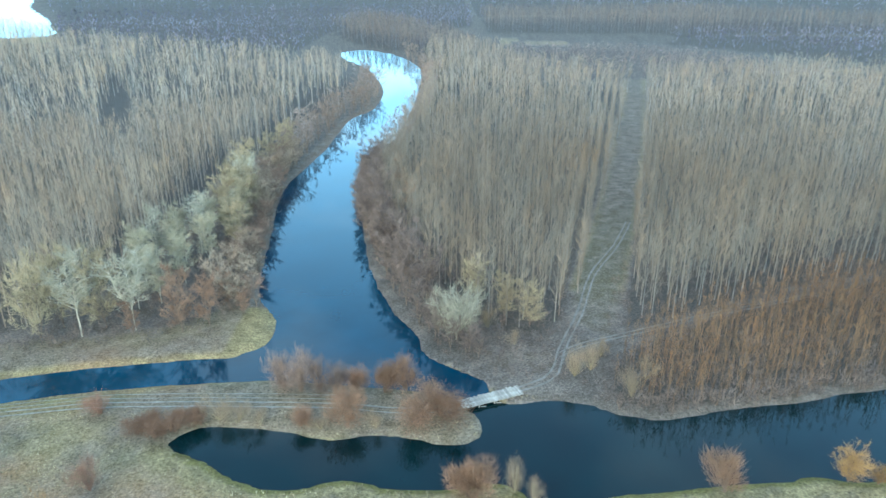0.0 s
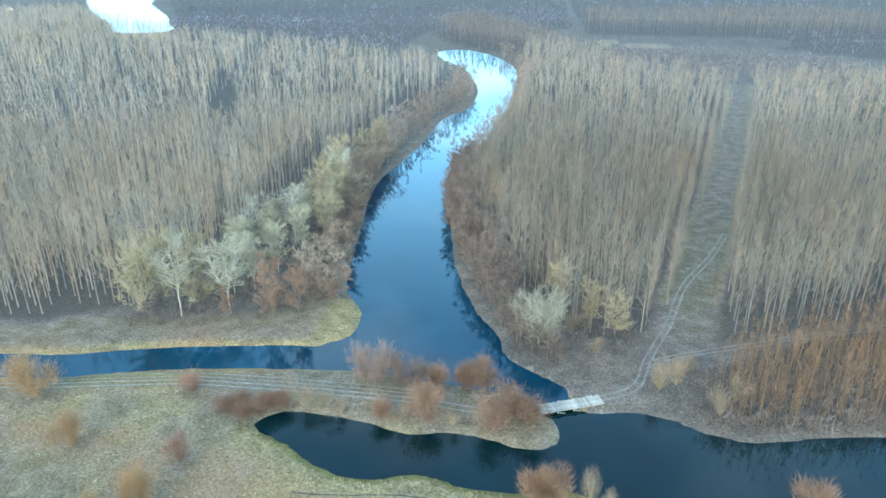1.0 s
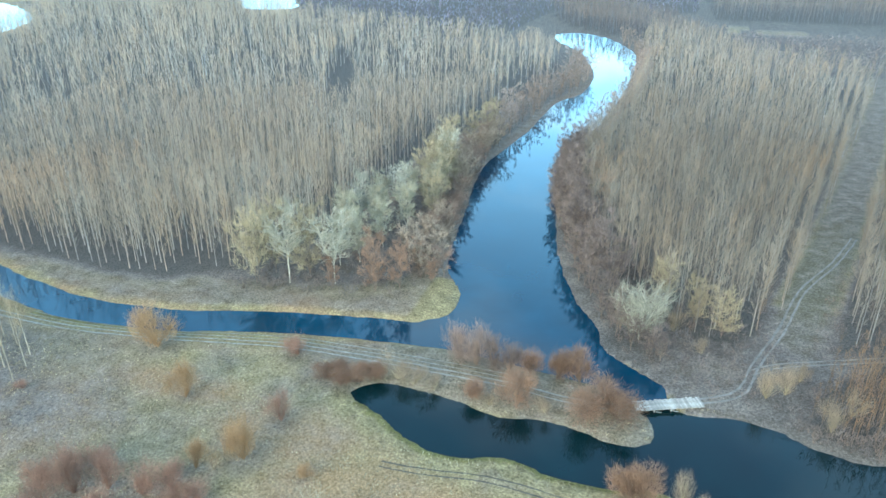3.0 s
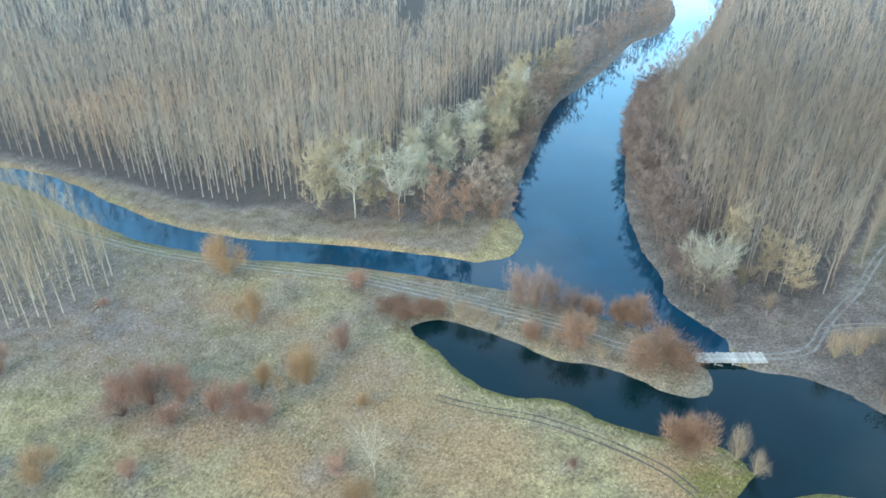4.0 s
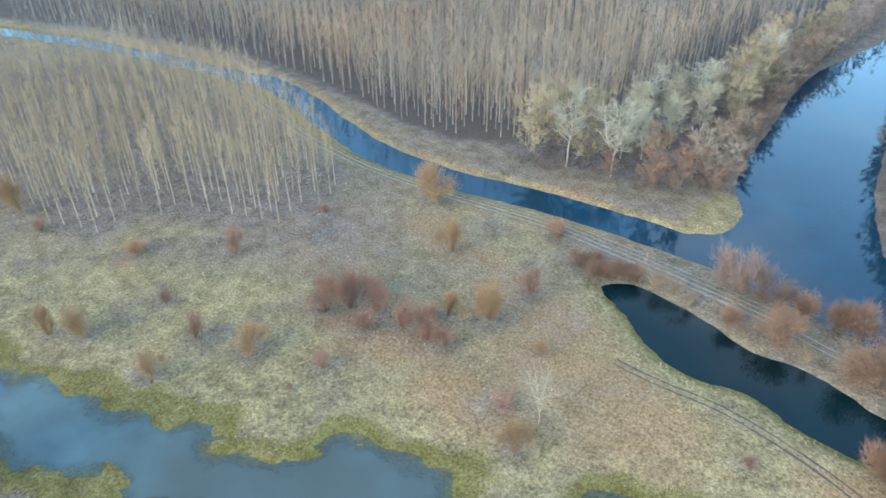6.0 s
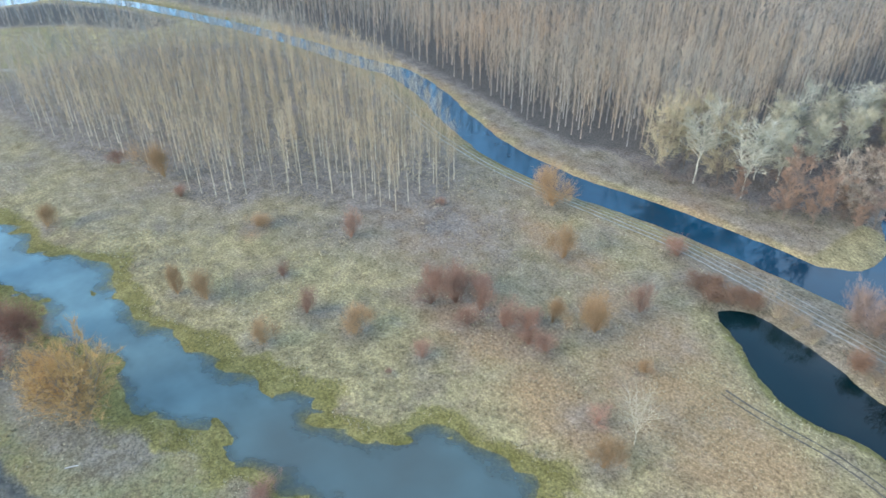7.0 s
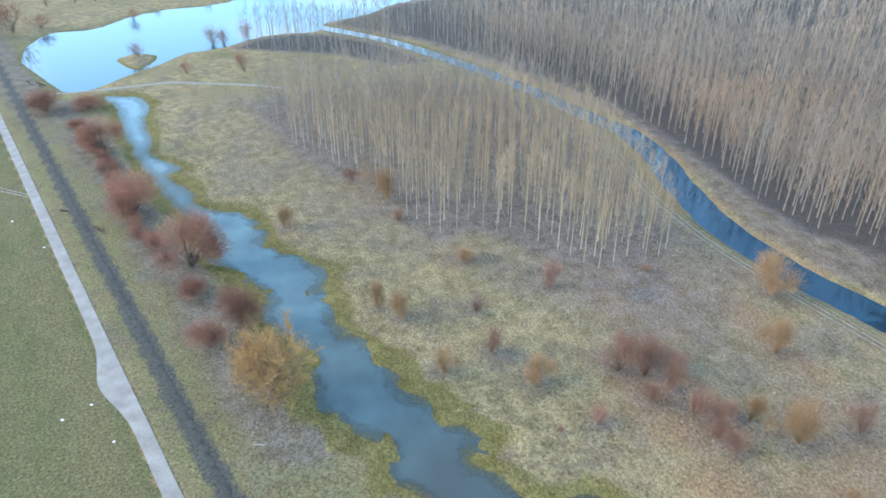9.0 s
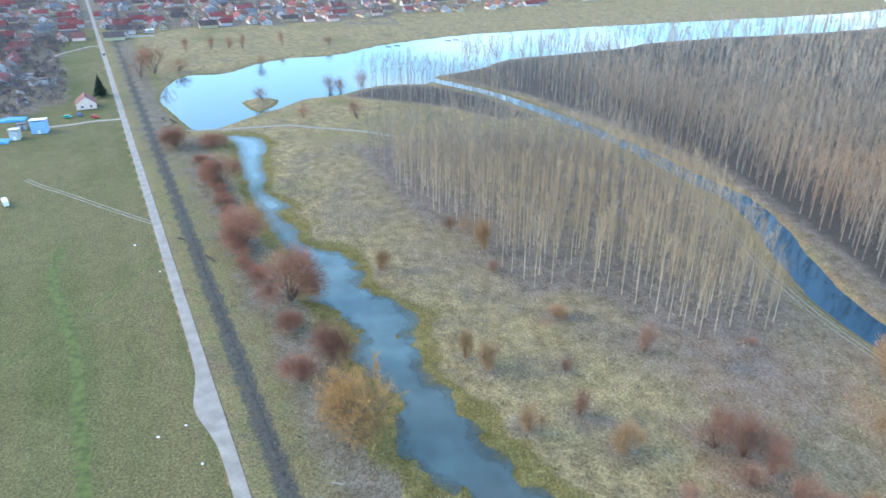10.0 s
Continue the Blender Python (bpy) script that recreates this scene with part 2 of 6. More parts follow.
def curve_points(points, step=3.0, closed=False):
    """A smooth line through a few points (Catmull-Rom), cut into short steps."""
    p = np.array(points, float)
    n = len(p)
    out = []
    for i in range(n if closed else n - 1):
        if closed:
            a, b, c, d = p[i - 1], p[i], p[(i + 1) % n], p[(i + 2) % n]
        else:
            a, b, c, d = p[max(i - 1, 0)], p[i], p[i + 1], p[min(i + 2, n - 1)]
        k = max(1, int(np.linalg.norm(c - b) / step))
        for t in np.arange(k) / k:
            out.append(0.5 * (2 * b + (c - a) * t + (2 * a - 5 * b + 4 * c - d) * t ** 2 + (3 * b - a - 3 * c + d) * t ** 3))
    if not closed:
        out.append(p[-1])
    return np.array(out)


def line_distance(q, line, closed=False):
    """Distance of many points q to a line."""
    a = line if closed else line[:-1]
    b = np.roll(line, -1, 0) if closed else line[1:]
    best = np.full(len(q), 1e9)
    for i in range(len(a)):
        d = b[i] - a[i]
        t = np.clip(((q - a[i]) @ d) / max(d @ d, 1e-9), 0, 1)
        best = np.minimum(best, ((q - a[i] - t[:, None] * d) ** 2).sum(1))
    return np.sqrt(best)


def within(q, ring):
    """Which points lie inside a closed ring."""
    inside = np.zeros(len(q), bool)
    x, y = q[:, 0], q[:, 1]
    for (x0, y0), (x1, y1) in zip(ring, np.roll(ring, -1, 0)):
        if y0 != y1:
            cross = (y0 > y) != (y1 > y)
            inside ^= cross & (x < (x1 - x0) * (y - y0) / (y1 - y0) + x0)
    return inside


def signed_distance(q, ring, reach=40.0):
    """Distance to a ring's edge, negative inside; reach is used far away."""
    d = np.full(len(q), reach)
    lo, hi = ring.min(0) - reach, ring.max(0) + reach
    near = ((q > lo) & (q < hi)).all(1)
    if near.any():
        s = q[near]
        v = np.minimum(line_distance(s, ring, True), reach)
        d[near] = np.where(within(s, ring), -v, v)
    return d


def lattice(ix, iy, seed):
    h = (ix * 374761393 + iy * 668265263 + seed * 1442695041) & 0x7FFFFFFF
    h = ((h ^ (h >> 13)) * 1274126177) & 0x7FFFFFFF
    return ((h ^ (h >> 16)) & 0xFFFF) / 32767.5 - 1.0


def rough(q, size, seed=0, octaves=3):
    """Value noise between -1 and 1."""
    total, weight, gain = np.zeros(len(q)), 0.0, 1.0
    for o in range(octaves):
        p = q / size * 2 ** o + 1000.0
        i = np.floor(p).astype(np.int64)
        f = p - i
        f = f * f * (3 - 2 * f)
        c = [lattice(i[:, 0] + dx, i[:, 1] + dy, seed + o) for dx, dy in ((0, 0), (1, 0), (0, 1), (1, 1))]
        v = (c[0] * (1 - f[:, 0]) + c[1] * f[:, 0]) * (1 - f[:, 1]) + (c[2] * (1 - f[:, 0]) + c[3] * f[:, 0]) * f[:, 1]
        total += gain * v
        weight += gain
        gain *= 0.5
    return total / weight


# ---- plan of the waters ----
RIVER_BANKS = curve_points([
    (-55, 157), (-49.5, 161.5), (-47, 168), (-48, 176), (-56, 190), (-59, 202), (-63, 232), (-69, 276), (-70, 307), (-63, 357), (-58, 431),
    (-46, 462), (-44, 523), (-54, 581), (-70, 640), (-95, 690), (-103, 733), (-75, 745), (-44, 706), (-22, 640), (-18, 590), (-18, 529),
    (-22, 435), (-32, 348), (-36, 308), (-31, 251), (-24, 211), (-15, 183), (-7, 168), (-4, 158), (4, 151), (11, 146),
    (12, 141), (14, 138), (6, 134), (5, 137), (0, 140), (-10, 143), (-25, 144.5), (-41, 147), (-50, 147.5)], 3.0, True)
POND_BANKS = curve_points([
    (-60, 121.5), (-55, 127), (-48, 127.5), (-41, 127), (-34, 126), (-24, 123), (-18, 125), (-10, 125), (-1, 122), (5, 122),
    (9, 125), (9, 131), (6, 136), (10, 140), (16, 137), (27, 138), (36, 136), (41, 133), (52, 131), (69, 135), (84, 137),
    (99, 141), (110, 143), (150, 152), (210, 165), (300, 172), (300, 140), (200, 128), (140, 118), (91, 111), (77, 112.5),
    (72, 111), (53, 109.5), (42, 107.5), (31, 106), (23, 101), (19, 96), (15, 97), (16.5, 101.5), (18.5, 105.4), (16, 108.2), (10, 110.4), (3, 109), (-4, 108.6), (-12, 109),
    (-20, 111), (-32, 108), (-40, 110), (-50, 116)], 3.0, True)
CANAL_LINE = curve_points([
    (-40, 152), (-62, 150.5), (-77, 148), (-92, 145.5), (-106, 142), (-120, 138), (-136, 136), (-153, 135.5), (-170, 138.5),
    (-185, 141.5), (-200, 146), (-217, 148.5), (-232, 149), (-246, 144.5), (-271, 139), (-300, 132), (-334, 121), (-370, 107),
    (-408, 89), (-450, 58)], 4.0)
LAKE_BANKS = curve_points([
    (-425, -105), (-414, -103), (-395, -95), (-368, -82), (-351, -73), (-352, -64), (-364, -54), (-377, -45), (-390, -33),
    (-408, -21), (-415, -1), (-432, 17), (-440, 35), (-438, 54), (-447, 61), (-458, 62), (-481, 98), (-509, 124), (-525, 173),
    (-543, 225), (-565, 263), (-584, 345), (-600, 450), (-640, 560), (-720, 680), (-900, 800), (-960, 760), (-820, 680), (-735, 610), (-694, 469), (-669, 333), (-631, 153), (-613, 98), (-578, 37), (-541, 0), (-532, -33), (-511, -59),
    (-484, -75), (-480, -98), (-455, -106)], 6.0, True)
FAR_REACH = curve_points([(-470, 870), (-505, 930), (-580, 1061), (-712, 1256), (-850, 1500), (-960, 1480), (-800, 1215), (-680, 1050), (-610, 965), (-530, 850)], 8.0, True)
LAKE_ISLET = curve_points([(-406, -56), (-415, -47), (-408, -36), (-392, -38), (-382, -45), (-392, -52)], 3.0, True)
MARSH_BANKS = curve_points([
    (-330, -38), (-299, -36), (-278, -33), (-263, -33), (-244, -21), (-240, -26), (-223, -18), (-211, -15), (-203, -2),
    (-190, 4), (-179, 6), (-163, 16), (-152, 15.5), (-141, 17), (-130, 18.5), (-118, 25), (-108, 26), (-99, 33), (-90, 39.5),
    (-86, 35), (-80, 40), (-73, 44), (-72, 50), (-64, 56), (-55, 58.5), (-48, 57), (-44, 50), (-50, 38), (-62, 27), (-71, 23),
    (-81, 19), (-87, 17), (-95, 15), (-102, 10), (-111, 6), (-126, 7), (-135, 3), (-142, 0), (-154, -2), (-165, -10),
    (-178, -12), (-195, -15), (-226, -27), (-253, -35), (-291, -44), (-317, -48), (-339, -55)], 2.5, True)
PUDDLE_BANKS = curve_points([(-31, 67), (-29, 72), (-22, 76.5), (-16, 80), (-11, 81), (-8, 78), (-14, 70), (-24, 64)], 2.0, True)
WATER_Z = -0.25

# ---- plan of the woods ----
NW_WOOD = np.array([
    (-104, 205), (-114, 172), (-127, 166), (-139, 158), (-159, 157), (-185, 160), (-231, 163), (-257, 162), (-300, 150),
    (-340, 139), (-400, 112), (-452, 72), (-470, 85), (-500, 125), (-520, 170), (-540, 225), (-560, 265), (-580, 345),
    (-592, 450), (-630, 570), (-710, 690), (-880, 815), (-700, 1000), (-600, 930), (-500, 830), (-400, 750), (-270, 690), (-195, 640), (-100, 600), (-78, 570),
    (-68, 523), (-70, 462), (-84, 431), (-94, 357), (-104, 307), (-106, 276), (-104, 232)], float)
E_WOOD = np.array([
    (-6, 196), (4, 186), (14, 170), (29, 168), (37, 179), (45, 200), (56, 238), (75, 300), (127, 481), (142, 530), (95, 556), (62, 595), (50, 640),
    (20, 690), (-20, 690), (-13, 600), (-8, 529), (-13, 435), (-23, 348), (-28, 308), (-22, 255), (-14, 222)], float)
E_WOOD_2 = np.array([
    (52, 171), (78, 182), (110, 197), (147, 209), (250, 245), (430, 330), (480, 470), (370, 520), (310, 555), (160, 550),
    (139, 481), (98, 327), (76, 255), (60, 205)], float)
YOUNG_WOOD = np.array([
    (40, 139), (52, 133), (69, 136.5), (84, 138.5), (99, 142.5), (112, 145), (200, 168), (215, 236), (147, 205),
    (110, 193), (78, 178), (60, 168), (45, 156)], float)
GROVE = np.array([
    (-306, 8), (-281, 13), (-238, 23), (-224, 28), (-212, 41), (-178, 47), (-168, 50), (-171, 64), (-156, 75), (-143, 79),
    (-139, 86), (-137, 104), (-150, 119), (-185, 123), (-215, 130), (-255, 130), (-300, 114), (-318, 80), (-322, 40)], float)
LAKE_WOOD = np.array([(-352, 100), (-392, 84), (-425, 58), (-432, 36), (-424, 18), (-408, 6), (-398, 24), (-378, 60), (-350, 82)], float)
NW_BELT = np.array([(-66, 181), (-76, 172), (-95, 166), (-120, 162), (-190, 157), (-260, 157), (-260, 175), (-90, 190), (-95, 300), (-90, 440), (-60, 600), (-50, 520), (-52, 462), (-62, 430), (-68, 357), (-74, 307), (-72, 276), (-68, 232), (-66, 200)], float)
EAST_SIDE = np.array([
    (16, 137), (8, 147), (-8, 160), (-20, 185), (-32, 230), (-42, 300), (-38, 360), (-28, 440), (-24, 530), (-35, 640), (-50, 700), (0, 905),
    (1200, 905), (600, 300), (300, 160), (110, 136), (60, 126), (36, 130), (22, 133)], float)
RIDE = np.array([(44, 180), (52, 205), (65, 245), (87, 318), (133, 480), (156, 570)], float)
FAR_WOODS = [
    np.array([(-480, 860), (-400, 765), (-270, 705), (-190, 655), (-150, 715), (-140, 905), (-97, 1020), (-16, 880), (45, 1000), (45, 2600), (-900, 2600), (-800, 1460), (-570, 1080)], float),
    np.array([(300, 760), (420, 640), (900, 560), (1800, 1300), (1800, 2600), (50, 2600), (52, 1135), (387, 1195), (650, 1015), (600, 895), (290, 880), (250, 800)], float)]
FAR_POPLARS = np.array([(-48, 735), (20, 692), (50, 642), (24, 760), (-16, 867), (-97, 1010), (-138, 900), (-100, 800)], float)
FAR_POPLARS_2 = np.array([(55, 905), (110, 900), (300, 890), (600, 900), (640, 1000), (387, 1180), (170, 1125), (55, 1100)], float)
ROAD_SLOPE, ROAD_Y = 0.3283, 10.2
RAIL_SLOPE, RAIL_Y = 0.3215, 18.1
PLOTS = np.array([(-432, -158), (-412, -156), (-392, -162), (-380, -176), (-430, -270), (-660, -340), (-672, -238), (-600, -215), (-540, -196), (-480, -176)], float)
DIKE = np.array([(-560, -200), (-609, -183), (-634, -158), (-667, -99), (-699, 2), (-741, 119), (-800, 258), (-880, 480), (-960, 800)], float)


# ---- plan of the shrubs: x, y, height, width ----
ORANGE_BUSHES = [
    (-139.0, 26.6, 8.5, 3.5), (-132.9, 31.4, 7.8, 4.8), (-155.0, 53.7, 3.2, 6.9), (-111.5, 34.9, 6.8, 5.0),
    (-102.2, 52.7, 6.9, 6.1), (-79.0, 88.5, 6.4, 4.4), (-70.9, 93.2, 11.6, 6.2), (-94.7, 108.7, 8.6, 5.7),
    (-116.0, 124.2, 11.2, 9.5), (-45.6, 69.0, 6.4, 5.0), (-197.2, 43.2, 10.7, 7.3), (-188.6, 8.5, 6.5, 5.5),
    (-57.0, 93.0, 3.3, 3.0),
]
RED_BUSHES = [
    (-135.0, 71.4, 9.1, 5.2), (-114.4, 47.3, 7.1, 5.1), (-87.0, 59.7, 5.7, 4.7), (-100.5, 71.8, 9.0, 6.4),
    (-96.7, 75.5, 11.4, 7.0), (-98.3, 83.1, 5.2, 6.5), (-84.5, 79.7, 6.9, 6.2), (-76.7, 79.9, 6.3, 5.4),
    (-69.8, 106.7, 7.7, 5.9), (-78.8, 131.6, 5.9, 7.1), (-53.7, 75.3, 3.7, 4.4), (-214.4, 34.9, 5.4, 4.8),
    (-182.4, 43.0, 4.6, 3.8), (-130.4, 49.2, 3.9, 3.5), (-134.0, 99.3, 2.7, 3.2), (-77.2, 19.1, 2.5, 6.2),
    (-87.7, 51.9, 1.3, 1.7), (-13.3, 93.7, 2.9, 2.7), (-104.0, 74.7, 7.8, 6), (-92.0, 78.8, 8.6, 6.5),
    (-89.9, 73.8, 5.7, 6), (-101.9, 79.7, 6.8, 6), (-80.9, 82.9, 6.6, 6.5), (-73.2, 81.2, 5.8, 5),
]
SPIT_TALL = [(-38.5, 141.5, 8.5, 6.5), (-34.0, 140.5, 9.0, 6.8), (-29.5, 140.8, 8.0, 6.2), (-25.5, 141.2, 7.0, 5.0)]
SPIT_PINK = [(-20.3, 141.9, 6.0, 4.6), (-13.2, 140.8, 7.0, 5.6), (-9.0, 142.0, 7.6, 5.8), (-21.5, 127.5, 7.2, 7.2)]
SPIT_END = [(-6.0, 129.6, 8.5, 9.0), (-0.8, 130.4, 9.0, 9.5)]
SPIT_TIP = [
    (-67.5, 124.2, 3.5, 5.5), (-63.5, 123.6, 4.5, 6.0), (-60.2, 125.6, 5.2, 6.5), (-55.0, 129.0, 4.8, 5.5), (-32.0, 128.0, 5.6, 6.0),
    (-65.5, 127.5, 4.0, 5.5), (-58.5, 129.0, 4.2, 5.5)]
SPIT_TAN = [(-50.0, 129.6, 5.6, 5.4), (-45.8, 129.4, 4.8, 4.8), (-41.0, 128.8, 3.6, 4.2), (-27.0, 126.6, 3.2, 3.6), (-14.5, 127.2, 3.4, 4.0)]
SHORE_BUSHES = [
    (3.6, 106.4, 6.6, 5.6), (7.6, 107.6, 7.4, 6.0), (5.6, 105.4, 5.5, 5.0), (14.6, 106.8, 6.6, 4.2), (18.0, 105.4, 4.6, 3.4),
    (56.3, 107.6, 7.6, 6.0), (83.0, 110.6, 8.0, 8.5), (88.5, 109.6, 4.5, 5.5)]
MARSH_WILLOWS = [
    (-110.5, 0.0, 14.5, 17.0), (-117.5, -4.0, 10.5, 11.0), (-142.2, -5.6, 14.3, 9.0), (-135.2, -13.5, 9.9, 7.4),
    (-174.3, -18.2, 19.5, 15.2), (-158.2, -17.2, 7.0, 7.5), (-213.4, -33.4, 16.9, 14.2), (-266.9, -48.3, 17.4, 12.7),
    (-322.9, -77.0, 12.0, 13.9), (-321.5, -60.1, 8.9, 12.3),
]
LAKE_BUSHES = [
    (-473.6, -127.2, 23.4, 18.1), (-484.5, -120.9, 24.7, 18.4), (-492.7, -106.8, 10.4, 17.3), (-405.2, -44.7, 10.3, 10.2),
    (-362.5, -20.0, 9.4, 7.9), (-359.4, 7.6, 12.3, 9.0), (-422.1, -6.1, 13.6, 10.5), (-419.5, -0.1, 12.8, 9.7),
    (-429.8, 12.9, 13.8, 10.7), (-569.8, -73.5, 14.1, 6.6), (-578.4, -43.7, 14.2, 6.7), (-507.2, -54.3, 11.7, 6.7),
    (-574.0, -6.7, 12.1, 6.6), (-563.5, -114.8, 13.1, 7.6), (-568.3, -96.7, 14.1, 7.6), (-571.5, -84.3, 14.1, 7.6),
]
BANK_TRACK = [(-235, 138), (-205, 132), (-180, 127), (-161, 125.5), (-142, 125.5), (-117, 128.5), (-96, 132.5), (-79, 135), (-47, 135.5), (-25, 135), (-12, 133.5), (-2, 133.5), (5, 136)]


def smooth(v, a, b):
    t = np.clip((v - a) / (b - a), 0, 1)
    return t * t * (3 - 2 * t)


def waters(q):
    """Distance to deep water, to shallow water, and to the nearest of both, negative inside."""
    j = rough(q, 9.0, 3) * 0.9 + rough(q, 2.5, 5) * 0.35
    deep = np.minimum(signed_distance(q, RIVER_BANKS), signed_distance(q, POND_BANKS))
    width = 5.4 - 1.2 * smooth(-q[:, 0], 180, 330)
    near = (q[:, 0] < 0) & (q[:, 0] > -500) & (q[:, 1] > 20) & (q[:, 1] < 200)
    canal = np.full(len(q), 40.0)
    canal[near] = np.minimum(line_distance(q[near], CANAL_LINE) - width[near], 40.0)
    lake = np.maximum(signed_distance(q, LAKE_BANKS), -signed_distance(q, LAKE_ISLET))
    deep = np.minimum(np.minimum(np.minimum(deep, canal), lake), signed_distance(q, FAR_REACH)) + j * 0.7
    marsh = np.minimum(signed_distance(q, MARSH_BANKS), signed_distance(q, PUDDLE_BANKS))
    ragged = 1 - 0.6 * smooth(-q[:, 0], 175, 225)
    marsh = marsh + ragged * (rough(q, 8.0, 11) * 3.8 + rough(q, 2.4, 13) * 1.9) - 1.0 * (1 - ragged)
    return deep, marsh


def height(q, d=None):
    """Height of the ground."""
    deep, marsh = d if d is not None else waters(q)
    x, y = q[:, 0], q[:, 1]
    soft = 1 + 9 * smooth(np.hypot(x, y), 350, 900)  # gentler shores far off
    z1 = np.where(deep > 0, 0.85 * (1 - np.exp(-deep / (2.2 * soft))), np.maximum(deep * 0.5 / soft, -1.5))
    z2 = np.where(marsh > 0, 0.85 * (1 - np.exp(-marsh / 7.0)), np.maximum(marsh * 0.07, -0.6) + smooth(marsh, -8, -1) * smooth(x, -215, -185) * np.maximum(rough(q, 5.0, 57) + 0.4 * rough(q, 1.8, 58) - 0.05, 0) * 0.8)
    z = WATER_Z + np.minimum(z1, z2)
    far = np.minimum(deep, marsh)
    off_road = np.minimum(np.abs(y - ROAD_SLOPE * x - ROAD_Y), np.abs(y - RAIL_SLOPE * x - RAIL_Y))
    flat = np.where(x < -60, smooth(off_road, 4, 10), 1.0)
    z += smooth(far, 1, 8) * flat * (rough(q, 14.0, 21) * 0.16 + rough(q, 4.0, 23) * 0.07)
    away = (x < -520) & (x > -1000) & (y < 850)
    if away.any():
        z[away] += 2.2 * np.exp(-(line_distance(q[away], DIKE) / 6.0) ** 2) * smooth(np.abs(y - ROAD_SLOPE * x - ROAD_Y), 20, 50)[away]
    return z


def ground_z(x, y):
    return float(height(np.array([[x, y]], float))[0])


# ---- ground ----
def axis(lo, hi, step, end_lo, end_hi):
    mid = list(np.arange(lo, hi, step))
    s, v = step, hi
    up = []
    while v < end_hi:
        up.append(v)
        s *= 1.042
        v += s
    s, v = step, lo
    down = []
    while v > end_lo:
        s *= 1.042
        v -= s
        down.append(v)
    return np.array(down[::-1] + mid + up + [end_hi])


def build_ground():
    xs, ys = axis(-345, 105, 2.15, -4800, 4800), axis(-56, 205, 2.15, -4800, 4800)
    gx, gy = np.meshgrid(xs, ys)
    q = np.stack([gx.ravel(), gy.ravel()], 1)
    d = waters(q)
    z = height(q, d)
    nx, ny = len(xs), len(ys)
    i = (np.arange(ny - 1)[:, None] * nx + np.arange(nx - 1)[None, :]).ravel()
    me = mesh_of("ground", np.column_stack([q, z]), np.stack([i, i + 1, i + nx + 1, i + nx], 1), (GROUND,))
    wood = np.zeros(len(q))
    for ring, edge in ((NW_WOOD, 12), (E_WOOD, 8), (E_WOOD_2, 8), (YOUNG_WOOD, 4), (GROVE, 12), (LAKE_WOOD, 6)):
        wood = np.maximum(wood, (0.74 if ring is GROVE else 1.0) * (1 - smooth(signed_distance(q, ring, 30.0), -3, edge)))
    # drifts of grey litter and bare stalks all over the meadow, thicker near the grove
    meadow = (q[:, 0] > -330) & (q[:, 0] < 30) & (q[:, 1] < 150) & (q[:, 1] > RAIL_SLOPE * q[:, 0] + RAIL_Y)
    drift = 0.17 + 0.36 * rough(q, 24.0, 101) + 0.18 * rough(q, 7.0, 103)
    drift += 0.22 * (1 - smooth(signed_distance(q, GROVE, 45.0), 4, 40)) + 0.18 * smooth(q[:, 0], -150, -110) * smooth(q[:, 1], 55, 90) * (1 - smooth(q[:, 0], -75, -45))
    drift *= smooth(d[1], 3, 14) * smooth(d[0], 2, 7)
    wood = np.maximum(wood, np.where(meadow, drift, 0))
    for x, y, h, w in ORANGE_BUSHES + RED_BUSHES:
        r = np.hypot(q[:, 0] - x, q[:, 1] - y) / (0.9 * w)
        wood = np.maximum(wood, 0.62 * np.exp(-r ** 2))
    far_side = np.where((q[:, 1] > 140) & (q[:, 0] < -58) & (q[:, 0] > -440), 0.54 + 0.16 * rough(q, 12.0, 109), 0) * smooth(d[0], 1.0, 4)
    wood = np.maximum(wood, far_side)
    # litter under the bank belts, and the grassy ride
    wood = np.maximum(wood, np.where(within(q, EAST_SIDE), 0.84 + 0.16 * rough(q, 13.0, 111), 0))
    west = signed_distance(q, NW_BELT, 30.0)
    strip = np.abs(q[:, 1] - RAIL_SLOPE * q[:, 0] - RAIL_Y - 4)
    wood = np.maximum(wood, np.where((q[:, 0] < -250) & (q[:, 0] > -640), 0.6 * (1 - smooth(strip, 5, 12)) * smooth(-q[:, 0], 250, 340), 0))
    willows = line_distance(q, np.array([(-330, -72), (-302, -63), (-240, -43), (-186, -27), (-150, -14), (-118, -4), (-98, 3)], float))
    wood = np.maximum(wood, 0.62 * (1 - smooth(willows + 5 * rough(q, 10.0, 59), 3, 11)))
    spit = line_distance(q, np.array([(-66, 131), (-40, 136), (-10, 134), (2, 130)], float))
    wood = np.maximum(wood, 0.56 * (1 - smooth(spit, 9, 14)))
    for x, y, w in ((-95, 78, 13), (-80, 82, 10), (-133, 75, 7), (-113, 49, 6), (-70, 96, 7), (-55, 75, 7)):
        wood = np.maximum(wood, 0.52 * np.exp(-(np.hypot(q[:, 0] - x, q[:, 1] - y) / w) ** 2))
    wood = np.maximum(wood, 0.8 * (1 - smooth(west, -2, 5)))
    bank_west = (q[:, 0] > -120) & (q[:, 0] < -40) & (q[:, 1] > 183) & (q[:, 1] < 640)
    wood = np.maximum(wood, np.where(bank_west, 0.66, 0))
    far_off = np.hypot(q[:, 0], q[:, 1]) > 640
    for ring in (*FAR_WOODS, FAR_POPLARS, FAR_POPLARS_2):
        wood = np.maximum(wood, np.where(far_off, 1 - smooth(signed_distance(q, ring, 30.0), -5, 10), 0))
